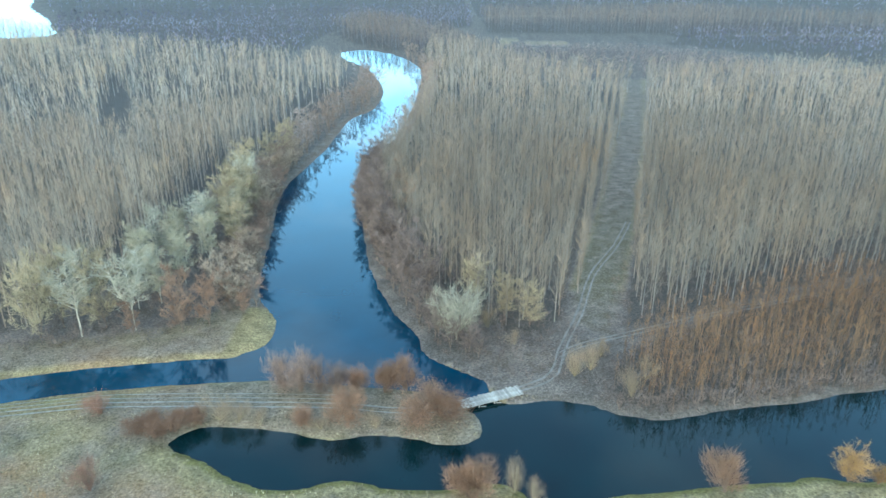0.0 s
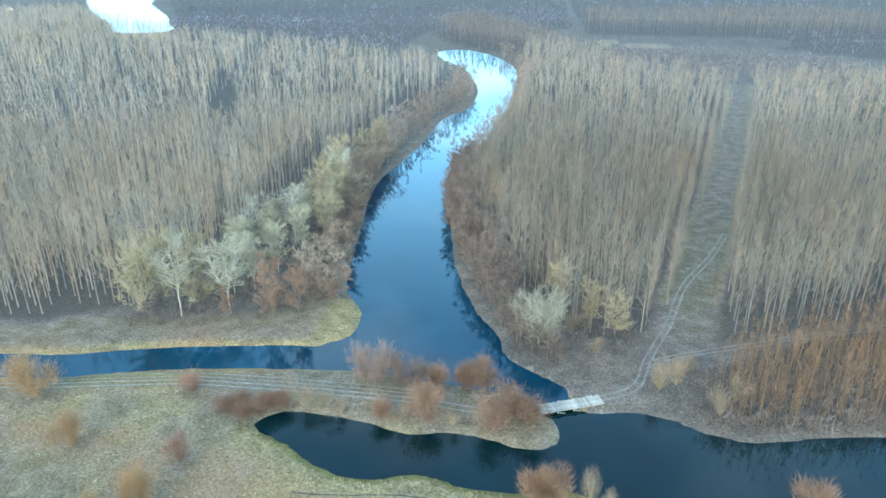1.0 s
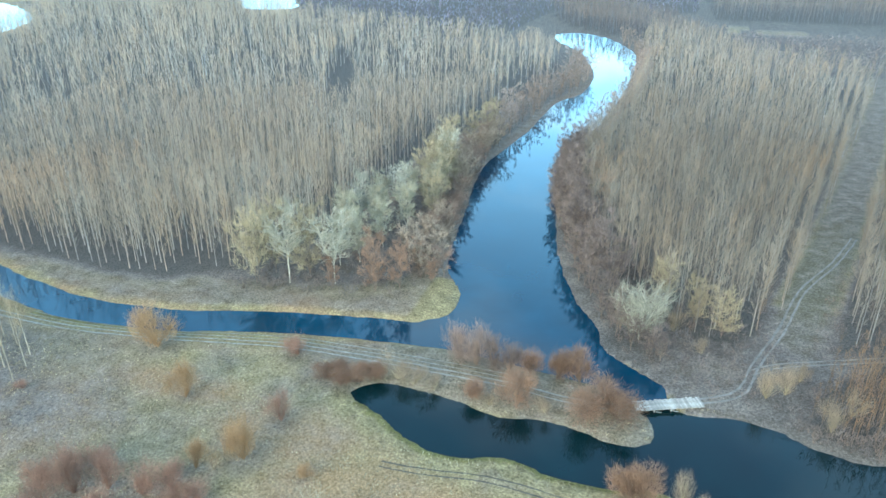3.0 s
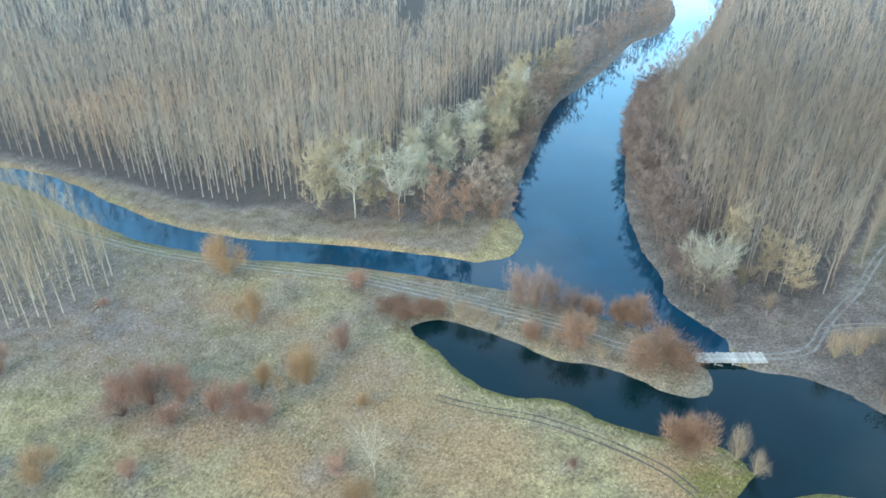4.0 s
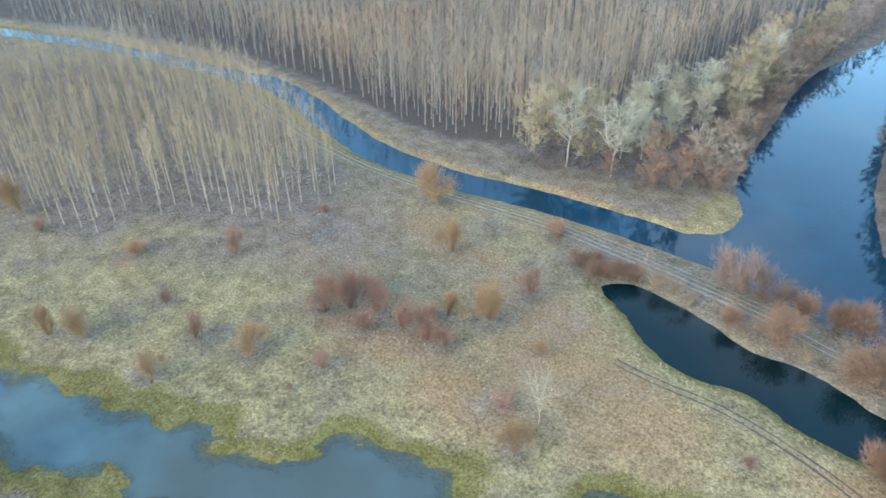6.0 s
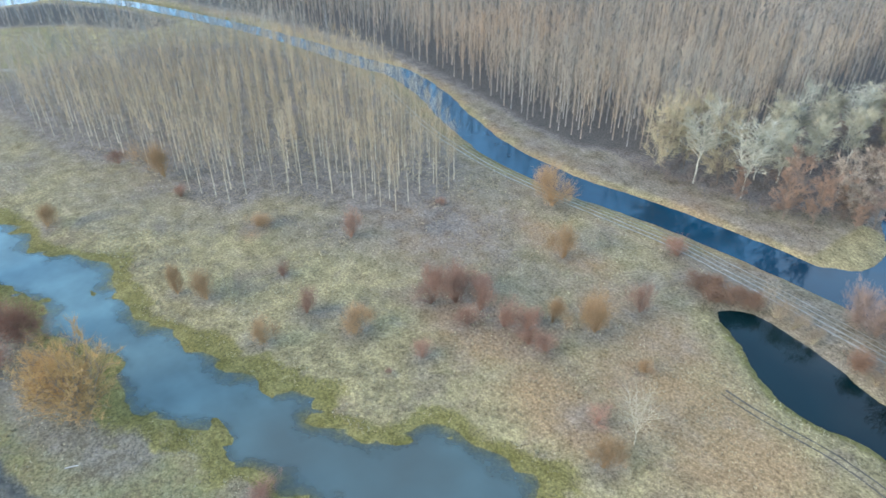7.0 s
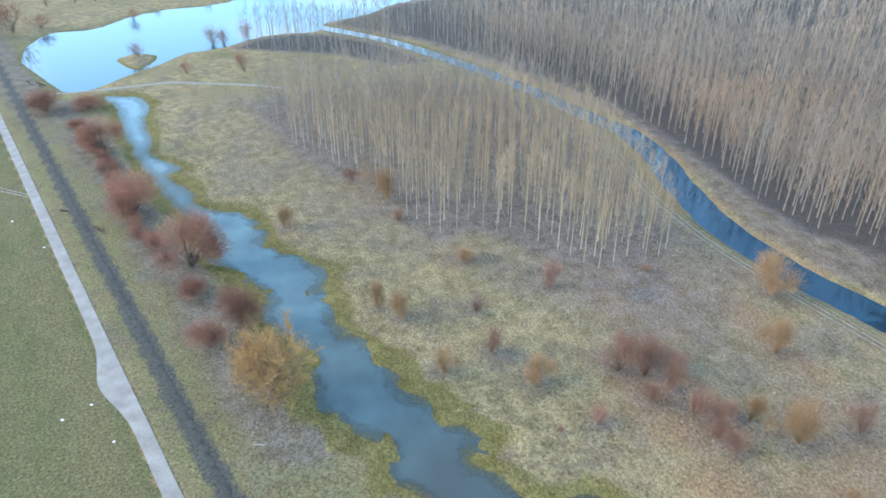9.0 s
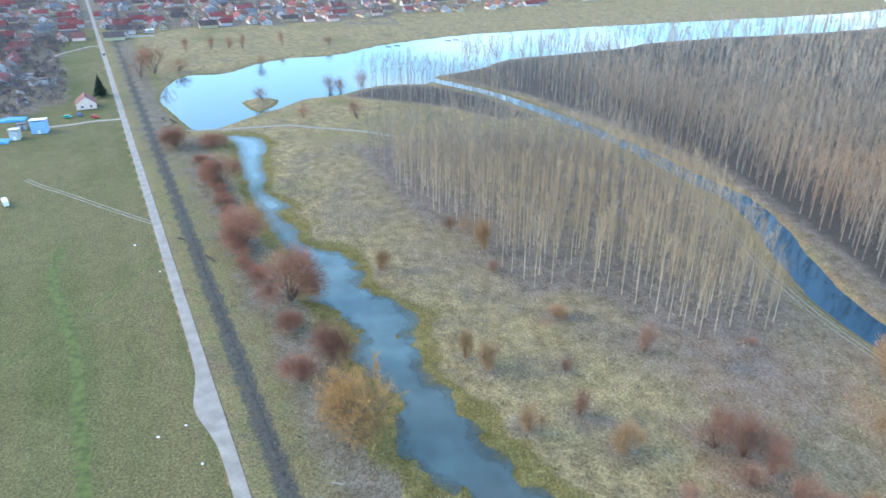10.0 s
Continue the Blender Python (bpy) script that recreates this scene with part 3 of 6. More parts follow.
    village = (q[:, 0] < -420) & (q[:, 1] < ROAD_SLOPE * q[:, 0] + ROAD_Y - 30) | ((q[:, 0] < -620) & (line_distance(q, DIKE) > 8) & (q[:, 0] < -690) & (q[:, 1] < 60))
    wood = np.maximum(wood, np.where(village | within(q, PLOTS), 0.62, 0))
    beyond = (q[:, 1] > 560) & (q[:, 0] > -300) & (q[:, 0] < 1200) & (q[:, 1] < 1300) | (q[:, 1] > 850)
    wood = np.maximum(wood, np.where(beyond, 0.85, 0))
    bare = (np.abs(q[:, 1] - 820 - 6 * rough(q, 40.0, 47)) < 13) & (q[:, 0] > 65) & (q[:, 0] < 215)
    bare |= (np.abs(q[:, 1] - 634 + 0.3 * (q[:, 0] - 311) - 5 * rough(q, 30.0, 48)) < 7) & (q[:, 0] > 300) & (q[:, 0] < 460)
    wood = np.where(bare & (rough(q, 14.0, 49) > -0.15), 0.45, wood)
    side = q[:, 1] - ROAD_SLOPE * q[:, 0] - ROAD_Y
    mown = 1 - smooth(side, -3.0, -1.0)
    verge = (1 - smooth(np.abs(side - 16), 10, 26)) * 0.5
    ride = np.where((q[:, 0] > 20) & (q[:, 1] < 620), 1 - smooth(line_distance(q, RIDE), 5, 11), 0)
    wood = np.where(q[:, 1] > 195, np.maximum(wood * (1 - ride), (0.56 + 0.14 * smooth(q[:, 1], 220, 300)) * ride), wood * (1 - 0.2 * ride))
    path = np.where(q[:, 1] > 115, 0.44 * (1 - smooth(line_distance(q, np.array(BANK_TRACK, float) + (0, 1.5)), 3, 6.5)), 0)
    mown = np.where(q[:, 0] < -40, np.maximum(np.maximum(mown, verge), path), (0.44 + 0.2 * smooth(-q[:, 1], -360, -260)) * ride)
    west_field = (q[:, 0] < -170) & (q[:, 0] > -700) & (side > 6) & (q[:, 1] < 60)
    mown = np.maximum(mown, np.where(west_field, (0.30 + 0.28 * rough(q, 22.0, 61)) * smooth(-q[:, 0], 170, 240), 0))
    shore = np.where(q[:, 1] < 130, 0.8, 0.15) * (1 - smooth(d[0], 0.4, 4.5))
    shore = np.where(spit < 14, 0.3 * shore, shore)
    shore = np.maximum(shore, 0.75 * np.exp(-(np.hypot((q[:, 0] - 11) / 8, (q[:, 1] - 99) / 8)) ** 2))
    moss = np.maximum((1 - smooth(d[1] + 3.0 * rough(q, 9.0, 41), 0.0, 8.0)) * 0.95, shore)
    bed = np.where((q[:, 0] < -40) & (q[:, 0] > -660), 0.75 * (1 - smooth(np.abs(q[:, 1] - RAIL_SLOPE * q[:, 0] - RAIL_Y), 1.5, 4.0)), 0)
    zone = np.column_stack([wood, mown, moss, bed]).astype(np.float32)
    at = me.attributes.new("zone", "FLOAT_COLOR", "POINT")
    at.data.foreach_set("color", zone.ravel())
    rust = np.zeros(len(q))
    for x, y, rx, ry in ((-42, 90, 26, 11), (-88, 76, 18, 10), (-68, 103, 16, 9), (-130, 92, 20, 14), (-60, 72, 14, 8), (8, 98, 14, 6), (-100, 112, 18, 6)):
        rust = np.maximum(rust, np.exp(-((q[:, 0] - x) / rx) ** 2 - ((q[:, 1] - y) / ry) ** 2))
    bank = np.where(q[:, 0] < -58, np.exp(-((line_distance(q, CANAL_LINE) - 10) / 7.0) ** 2), 0) * (0.35 + 0.5 * rough(q, 18.0, 45))
    rust = np.maximum(rust, np.where(q[:, 1] > 120, bank, 0))
    # mowing strips of the field, and browner grass beside the road
    along = np.column_stack([side / 7.0, q[:, 0] / 160.0])
    strip = 0.5 + 0.55 * rough(along, 1.0, 105) + 0.25 * rough(q, 30.0, 107) + 0.35 * np.exp(-((side + 9) / 6.0) ** 2)
    rust = np.where(side < -1, np.clip(strip, 0, 1) / 0.6, rust)
    rust = np.maximum(rust, np.where(bank_west, 0.6, 0))
    at = me.attributes.new("rust", "FLOAT", "POINT")
    at.data.foreach_set("value", (rust * 0.6).astype(np.float32))
    me.polygons.foreach_set("use_smooth", np.ones(len(me.polygons), bool))
    tagged(new("ground", me), "flood plain of dry grass, leaf litter and mossy mud", "ground", kind="structure")


build_ground()


def sheet(name, corners, mat, label):
    bm = bmesh.new()
    bm.faces.new([bm.verts.new((x, y, WATER_Z)) for x, y in corners])
    tagged(part(name, bm, mat), label, "water", kind="structure")


sheet("water_river", [(-60, 136), (5, 136), (16, 141), (40, 142), (110, 150), (330, 190), (330, 1800), (-1300, 1800), (-1300, -130), (-347, -130), (-347, 165), (-60, 165)], RIVER, "calm blue river water that mirrors the sky")
sheet("water_pond", [(-60, 90), (330, 90), (330, 190), (110, 150), (40, 142), (16, 141), (5, 136), (-60, 136)], POND, "dark still backwater below the bridge")
sheet("water_canal", [(-347, 90), (-60, 90), (-60, 165), (-347, 165)], CANAL, "narrow canal with the sky's reflected blue in its water colour")


def marsh_sheet():
    """Shallow water that clears and thins towards its edges, where the mud shows through."""
    xs, ys = np.arange(-347, 0.1, 2.0), np.arange(-70, 90.1, 2.0)
    gx, gy = np.meshgrid(xs, ys)
    q = np.stack([gx.ravel(), gy.ravel()], 1)
    nx, ny = len(xs), len(ys)
    i = (np.arange(ny - 1)[:, None] * nx + np.arange(nx - 1)[None, :]).ravel()
    me = mesh_of("water_marsh", np.column_stack([q, np.full(len(q), WATER_Z)]), np.stack([i, i + 1, i + nx + 1, i + nx], 1), (SHALLOW,))
    at = me.attributes.new("depth", "FLOAT", "POINT")
    at.data.foreach_set("value", (-waters(q)[1]).astype(np.float32))
    at = me.attributes.new("murk", "FLOAT", "POINT")
    murk = (1 - smooth(-q[:, 0] + 30 * rough(q, 25.0, 55), 65, 140)) * (0.8 + 0.3 * rough(q, 9.0, 56))
    at.data.foreach_set("value", murk.astype(np.float32))
    tagged(new("water_marsh", me), "shallow milky marsh water over mud", "water", kind="structure")


def clear_edges(m):
    nt = m.node_tree
    p = nt.nodes["Principled BSDF"]
    out = nt.nodes["Material Output"]
    at = nt.nodes.new("ShaderNodeAttribute")
    at.attribute_name = "depth"
    geo = nt.nodes.new("ShaderNodeNewGeometry")
    n = nt.nodes.new("ShaderNodeTexNoise")
    n.inputs["Scale"].default_value, n.inputs["Detail"].default_value = 0.35, 5.0
    nt.links.new(geo.outputs["Position"], n.inputs["Vector"])
    add = nt.nodes.new("ShaderNodeMath")
    add.operation = "MULTIPLY_ADD"
    add.inputs[1].default_value = 5.0
    nt.links.new(n.outputs["Fac"], add.inputs[0])
    nt.links.new(at.outputs["Fac"], add.inputs[2])
    r = nt.nodes.new("ShaderNodeMapRange")
    r.inputs["From Min"].default_value, r.inputs["From Max"].default_value = 1.5, 7.5
    r.inputs["To Min"].default_value = 0.12
    nt.links.new(add.outputs[0], r.inputs["Value"])
    murk = nt.nodes.new("ShaderNodeAttribute")
    murk.attribute_name = "murk"
    dark = nt.nodes.new("ShaderNodeMix")
    dark.data_type = "RGBA"
    nt.links.new(murk.outputs["Fac"], dark.inputs["Factor"])
    nt.links.new(p.inputs["Base Color"].links[0].from_socket, dark.inputs["A"])
    dark.inputs["B"].default_value = (0.062, 0.080, 0.072, 1)
    nt.links.new(dark.outputs["Result"], p.inputs["Base Color"])
    clear = nt.nodes.new("ShaderNodeBsdfTransparent")
    mix = nt.nodes.new("ShaderNodeMixShader")
    nt.links.new(r.outputs[0], mix.inputs[0])
    nt.links.new(clear.outputs[0], mix.inputs[1])
    nt.links.new(p.outputs[0], mix.inputs[2])
    nt.links.new(mix.outputs[0], out.inputs["Surface"])


clear_edges(SHALLOW)
marsh_sheet()


# ---- roads and tracks ----
def ribbon(points, half_left, half_right, lift, edge=0.0, seed=1, step=2.0):
    """A strip laid on the ground along a line."""
    line = curve_points(points, step)
    t = np.gradient(line, axis=0)
    t /= np.linalg.norm(t, axis=1)[:, None]
    n = np.stack([-t[:, 1], t[:, 0]], 1)
    rng = np.random.RandomState(seed)
    k = len(line)
    l = half_left + rng.uniform(-edge, edge, k)
    r = half_right + rng.uniform(-edge, edge, k)
    cols = [line + n * l[:, None], line, line - n * r[:, None]]
    z = height(np.concatenate(cols)).reshape(3, k) + np.array((0.35, 1.0, 0.35))[:, None] * lift
    v = np.concatenate([np.column_stack([c, zz]) for c, zz in zip(cols, z)])
    f = []
    for a in range(2):
        i = np.arange(k - 1) + a * k
        f.append(np.stack([i, i + k, i + k + 1, i + 1], 1))
    return v, np.concatenate(f)


def lay(name, strips, mat, label, category):
    vs, fs, base = [], [], 0
    for v, f in strips:
        vs.append(v)
        fs.append(f + base)
        base += len(v)
    return tagged(new(name, mesh_of(name, np.concatenate(vs), np.concatenate(fs), (mat,))), label, category, kind="structure")


def on_line(slope, off, xs):
    return [(x, slope * x + off) for x in xs]


def wide_road():
    line = np.array(on_line(ROAD_SLOPE, ROAD_Y, np.arange(40, -1000, -2.0)))
    n = np.array((-ROAD_SLOPE, 1)) / math.hypot(1, ROAD_SLOPE)
    bulge = 2.6 * np.exp(-((line[:, 0] + 129) / 9.0) ** 2)
    wob = rough(line, 12.0, 31) * 0.12
    a, b = line + n * (1.5 + wob)[:, None], line - n * (1.5 + bulge - wob)[:, None]
    mid = (a + b) / 2
    k = len(line)
    cols = (a, mid, b)
    v = np.concatenate([np.column_stack([c, height(c) + 0.13 + (0.03 if c is mid else 0)]) for c in cols])
    f = []
    for s in range(2):
        i = np.arange(k - 1) + s * k
        f.append(np.stack([i, i + 1, i + k + 1, i + k], 1))
    return v, np.concatenate(f)


lay("road", [wide_road()], ASPHALT, "narrow light grey worn asphalt road with a lay-by", "road")
lay("road_trackbed", [ribbon(on_line(RAIL_SLOPE, RAIL_Y, np.arange(40, -660, -20.0)), 0.65, 0.65, 0.16, 0.4, 4, 1.0)], BALLAST, "dark gravel bed of an old railway beside the road", "trackbed")


def ruts(points, gap, w, seed, lift=0.05):
    line = curve_points(points, 2.0)
    t = np.gradient(line, axis=0)
    t /= np.linalg.norm(t, axis=1)[:, None]
    n = np.stack([-t[:, 1], t[:, 0]], 1)
    return [ribbon([tuple(p) for p in (line + n * s * gap / 2)[::2]], w / 2, w / 2, lift, w * 0.25, seed + i) for i, s in enumerate((-1, 1))]


lay("track_bank", ruts(BANK_TRACK, 1.8, 0.5, 11) + ruts([(x, y + 3.4) for x, y in BANK_TRACK[3:10]], 1.7, 0.3, 15), RUT, "pale wheel ruts of a dirt track along the canal", "track")
lay("track_meadow", ruts([(-44, 101), (-36, 101.3), (-27, 102.5), (-20, 103), (-9, 102), (2, 99.5), (8, 96), (20, 88)], 1.6, 0.38, 21, 0.03), DARK_RUT, "dark muddy wheel ruts through dry grass", "track")
lay("track_wood", ruts([(19, 142), (28, 148), (33, 162), (41, 181), (50, 207), (63, 231), (74, 256)], 1.7, 0.6, 25) + ruts([(31, 157), (39, 163), (61, 172), (78, 179), (120, 194)], 1.6, 0.45, 29), WOOD_RUT, "grey dirt track leading from the bridge into the ride", "track")
lay("track_field", ruts([(-285, -128), (-275, -117), (-268, -108), (-248, -85), (-234, -68)], 1.6, 0.5, 33) + [ribbon([(-349, -77), (-349, -58), (-351, -30), (-345, -13), (-336, 9), (-325, 25)], 1.4, 1.4, 0.06, 0.2, 37)], RUT, "trodden pale earth path through grass", "track")
WORN_GRASS = material("worn_grass", (0.088, 0.112, 0.029), vary=0.3, scale=1.5)
lay("track_grass", ruts([(-138, -92), (-150.3, -84.9), (-166.6, -76.1), (-185.1, -68.3), (-211.6, -59.6)], 1.7, 0.5, 41) + ruts([(-164.8, -72.8), (-174, -63), (-183, -54)], 1.7, 0.4, 45)
    + [ribbon([(-98, -50), (-105.1, -52.3), (-133.3, -61.8), (-161.8, -72.1), (-194.5, -87.5), (-217.8, -92.6)], 1.4, 1.4, 0.04, 0.6, 47, 1.0)], WORN_GRASS, "faint green wheel marks in mown meadow grass", "track")


# ---- plants: shapes ----
def tube(path, radii, sides):
    """A tapered stem along a path; corners and triangles."""
    path = np.asarray(path, float)
    k = len(path)
    a = np.arange(sides) * 2 * math.pi / sides
    v = []
    for i in range(k):
        d = path[min(i + 1, k - 1)] - path[max(i - 1, 0)]
        d = d / (np.linalg.norm(d) + 1e-9)
        u = np.cross(d, (0.31, 0.95, 0.05))
        u /= np.linalg.norm(u) + 1e-9
        w = np.cross(d, u)
        v.append(path[i] + radii[i] * (np.cos(a)[:, None] * u + np.sin(a)[:, None] * w))
    v = np.concatenate(v)
    f = []
    for i in range(k - 1):
        for j in range(sides):
            p, q = i * sides + j, i * sides + (j + 1) % sides
            f += [(p, q, q + sides), (p, q + sides, p + sides)]
    return v, np.array(f)


def slivers(start, end, width, rng):
    """Thin tapering twigs, one triangle each."""
    d = end - start
    r = rng.normal(size=d.shape)
    w = np.cross(d, r)
    w *= (width / (np.linalg.norm(w, axis=1) + 1e-9))[:, None] / 2
    v = np.stack([start - w, start + w, end], 1).reshape(-1, 3)
    return v, np.arange(len(v)).reshape(-1, 3)


def joined(pieces):
    vs, fs, base = [], [], 0
    for v, f in pieces:
        vs.append(v)
        fs.append(f + base)
        base += len(v)
    return np.concatenate(vs), np.concatenate(fs)


def poplar_shape(seed, h=23.0, sides=5, limbs=34, twigs=330, twig_w=0.045, crown=1.25, low=0.30, climb=(1.8, 3.6)):
    """A plantation poplar: straight pale stem, narrow crown of rising branches. Trunk and crown apart."""
    rng = np.random.RandomState(seed)
    lean = rng.normal(size=2) * 0.25
    zs = np.array([0, 0.25, 0.5, 0.75, 1.0])
    path = np.column_stack([lean[0] * zs ** 2 + rng.normal(size=5) * 0.05, lean[1] * zs ** 2 + rng.normal(size=5) * 0.05, zs * h])
    trunk = tube(path, [0.18, 0.125, 0.055, 0.025, 0.008], sides)
    pieces = []
    z0 = rng.uniform(low, 0.93, limbs) ** 0.9
    az = rng.uniform(0, 2 * math.pi, limbs)
    ln = crown * (0.55 + 0.75 * np.sin(math.pi * np.clip((z0 - low) / (1 - low), 0.05, 1) ** 0.7)) * rng.uniform(0.7, 1.2, limbs)
    rise = rng.uniform(*climb, limbs)
    foot = np.column_stack([np.interp(z0, zs, path[:, 0]), np.interp(z0, zs, path[:, 1]), z0 * h])
    tip = foot + np.column_stack([np.cos(az) * ln, np.sin(az) * ln, rise * ln])
    tip[:, 2] = np.minimum(tip[:, 2], h * 1.03)
    pick = rng.randint(0, limbs, twigs)
    t = rng.uniform(0.15, 1.0, twigs)[:, None]
    s = foot[pick] + (tip - foot)[pick] * t
    d = rng.normal(size=(twigs, 3)) * (0.55, 0.55, 0.35) + (0, 0, 0.85)
    d += 0.22 * (tip - foot)[pick] / ln[pick][:, None]
    e = s + d * rng.uniform(0.6, 1.5, twigs)[:, None]
    e[:, 2] = np.minimum(e[:, 2], h * 1.06)
    pieces.append(slivers(s, e, np.full(twigs, twig_w), rng))
    pieces.append(slivers(foot, tip, np.full(limbs, max(0.08, twig_w * 1.4)), rng))
    return trunk, joined(pieces)


def broad_shape(seed, h=20.0, spread=6.0, forks=4, limbs=40, twigs=1200, twig_w=0.05, low=0.18, r0=0.35, droop=0.0, limb=0.05, dome=False):
    """A spreading bare tree: forked stem, curved limbs, fine twigs. Stem with limbs, and twigs."""
    rng = np.random.RandomState(seed)
    stems, mids, bends, tips = [], [], [], []
    fork = h * low
    stems.append(tube([(0, 0, 0), (0.1, 0.05, fork * 0.6), (0, 0, fork)], [r0, r0 * 0.8, r0 * 0.7], 6))
    for i in range(forks):
        a = 2 * math.pi * (i * (0.382 * forks if dome else 1) + rng.uniform(-0.3, 0.3)) / forks
        out = spread * (rng.uniform(0.3, 0.55) if i else 0.08)
        rise = rng.uniform(0.8, 0.97)
        if dome:
            out = spread * math.sqrt(rng.uniform(0.02, 0.55))
            rise = 0.2 + 0.76 * math.sqrt(1 - (out / spread) ** 2)
        top = np.array((math.cos(a) * out, math.sin(a) * out, h * rise))
        p = [np.array((0, 0, fork))]
        for t in (0.35, 0.7, 1.0):
            p.append(np.array((0, 0, fork)) + (top - (0, 0, fork)) * (t ** 0.8, t ** 0.8, t) + rng.normal(size=3) * 0.02 * h)
        stems.append(tube(p, [r0 * 0.55, r0 * 0.38, r0 * 0.22, 0.02], 5))
        for k in range(limbs // forks):
            t = rng.uniform(0.1, 0.98)
            i0 = min(int(t * 3), 2)
            s = p[i0] + (p[i0 + 1] - p[i0]) * (t * 3 - i0)
            b = rng.uniform(0, 2 * math.pi)
            ln = spread * rng.uniform(0.35, 0.75) * (1.15 - 0.6 * t)
            e = s + np.array((math.cos(b) * ln, math.sin(b) * ln, ln * rng.uniform(0.2, 0.95)))
            m = (s + e) / 2 + np.array((0, 0, 0.12 * ln)) + rng.normal(size=3) * 0.06 * ln
            stems.append(tube([s, m, e], [limb, limb * 0.65, 0.01], 3))
            mids.append(s)
            bends.append(m)
            tips.append(e)
    # branches along the limbs, twigs along the branches
    limb_s, limb_m, limb_e = np.array(mids), np.array(bends), np.array(tips)
    n = max(twigs // 7, 4)
    pick = rng.randint(0, len(limb_s), n)
    t = rng.uniform(0.02, 1.0, n)[:, None] ** 0.7
    at = (1 - t) ** 2 * limb_s[pick] + 2 * t * (1 - t) * limb_m[pick] + t ** 2 * limb_e[pick]
    way = (limb_e - limb_s)[pick]
    way /= np.linalg.norm(way, axis=1)[:, None] + 1e-9
    way = way * 0.7 + rng.normal(size=(n, 3)) * 0.5 + (0, 0, 0.4 - droop)
    way /= np.linalg.norm(way, axis=1)[:, None] + 1e-9
    end = at + way * spread * rng.uniform(0.14, 0.32, n)[:, None] * (1.15 - 0.45 * t)
    pick = rng.randint(0, n, twigs - n)
    u = rng.uniform(0.15, 1.0, twigs - n)[:, None]
    s = at[pick] + (end - at)[pick] * u
    d = way[pick] * 0.75 + rng.normal(size=(twigs - n, 3)) * 0.5 + (0, 0, 0.25 - droop)
    e = s + d * spread * rng.uniform(0.06, 0.16, twigs - n)[:, None]
    return joined(stems), joined([slivers(at, end, np.full(n, twig_w * 1.5), rng), slivers(s, e, np.full(twigs - n, twig_w), rng)])


def shrub_shape(seed, stems=40, twigs=2600, upright=0.6, twig_w=0.022, size=4.0, foot=0.66):
    """A many-stemmed willow shrub, one high and one wide: a rounded, uneven haze of twigs on stems that fan out from the foot."""
    rng = np.random.RandomState(seed)
    n = 6
    lobes = np.column_stack([rng.normal(size=(n, 2)) * 0.17, rng.uniform(0.28, 0.62, n) - (0.1 if foot >= 0.8 else 0)])
    lobes[0] = (0, 0, 0.48 if foot < 0.8 else 0.42)
    size_of = rng.uniform(0.2, 0.32, n)
    size_of[0] = 0.36
    pick = rng.randint(0, n, twigs)
    d = rng.normal(size=(twigs, 3))
    d *= (rng.uniform(0, 1, twigs) ** 0.7 / np.linalg.norm(d, axis=1))[:, None]
    s = lobes[pick] + d * size_of[pick][:, None] * (1, 1, 0.9 + 0.5 * upright)
    s[:, 2] = np.clip(s[:, 2], 0.03, 0.97)
    # narrower towards the foot
    s[:, :2] *= np.clip(foot + s[:, 2:] * 1.3, 0, 1)
    out = s - (0, 0, -0.15 if foot < 0.8 else 0.3)
    out /= np.linalg.norm(out, axis=1)[:, None]
    e = s + out * (0.05 + 0.09 * rng.uniform(size=twigs)[:, None]) * (1.0 if foot < 0.8 else 0.45) + rng.normal(size=(twigs, 3)) * (0.06 if foot < 0.8 else 0.03) + (0, 0, 0.05 * upright)
    e[:, 2] = np.maximum(e[:, 2], 0.02)
    pieces = []
    for i in rng.randint(0, twigs, stems):
        tip = s[i]
        low = np.array((tip[0] * 0.15 + rng.normal() * 0.03, tip[1] * 0.15 + rng.normal() * 0.03, 0))
        pieces.append(tube([low, low + (tip - low) * (0.4, 0.4, 0.55), tip], [0.006, 0.0045, 0.0015], 3))
    base = 0
    for i, (v, f) in enumerate(pieces):
        if i:
            f = np.where(f < 3, f - base, f)
            pieces[i] = (v, f)
        base += len(v)
    return joined(pieces), slivers(s, e, np.full(twigs, twig_w / size), rng)


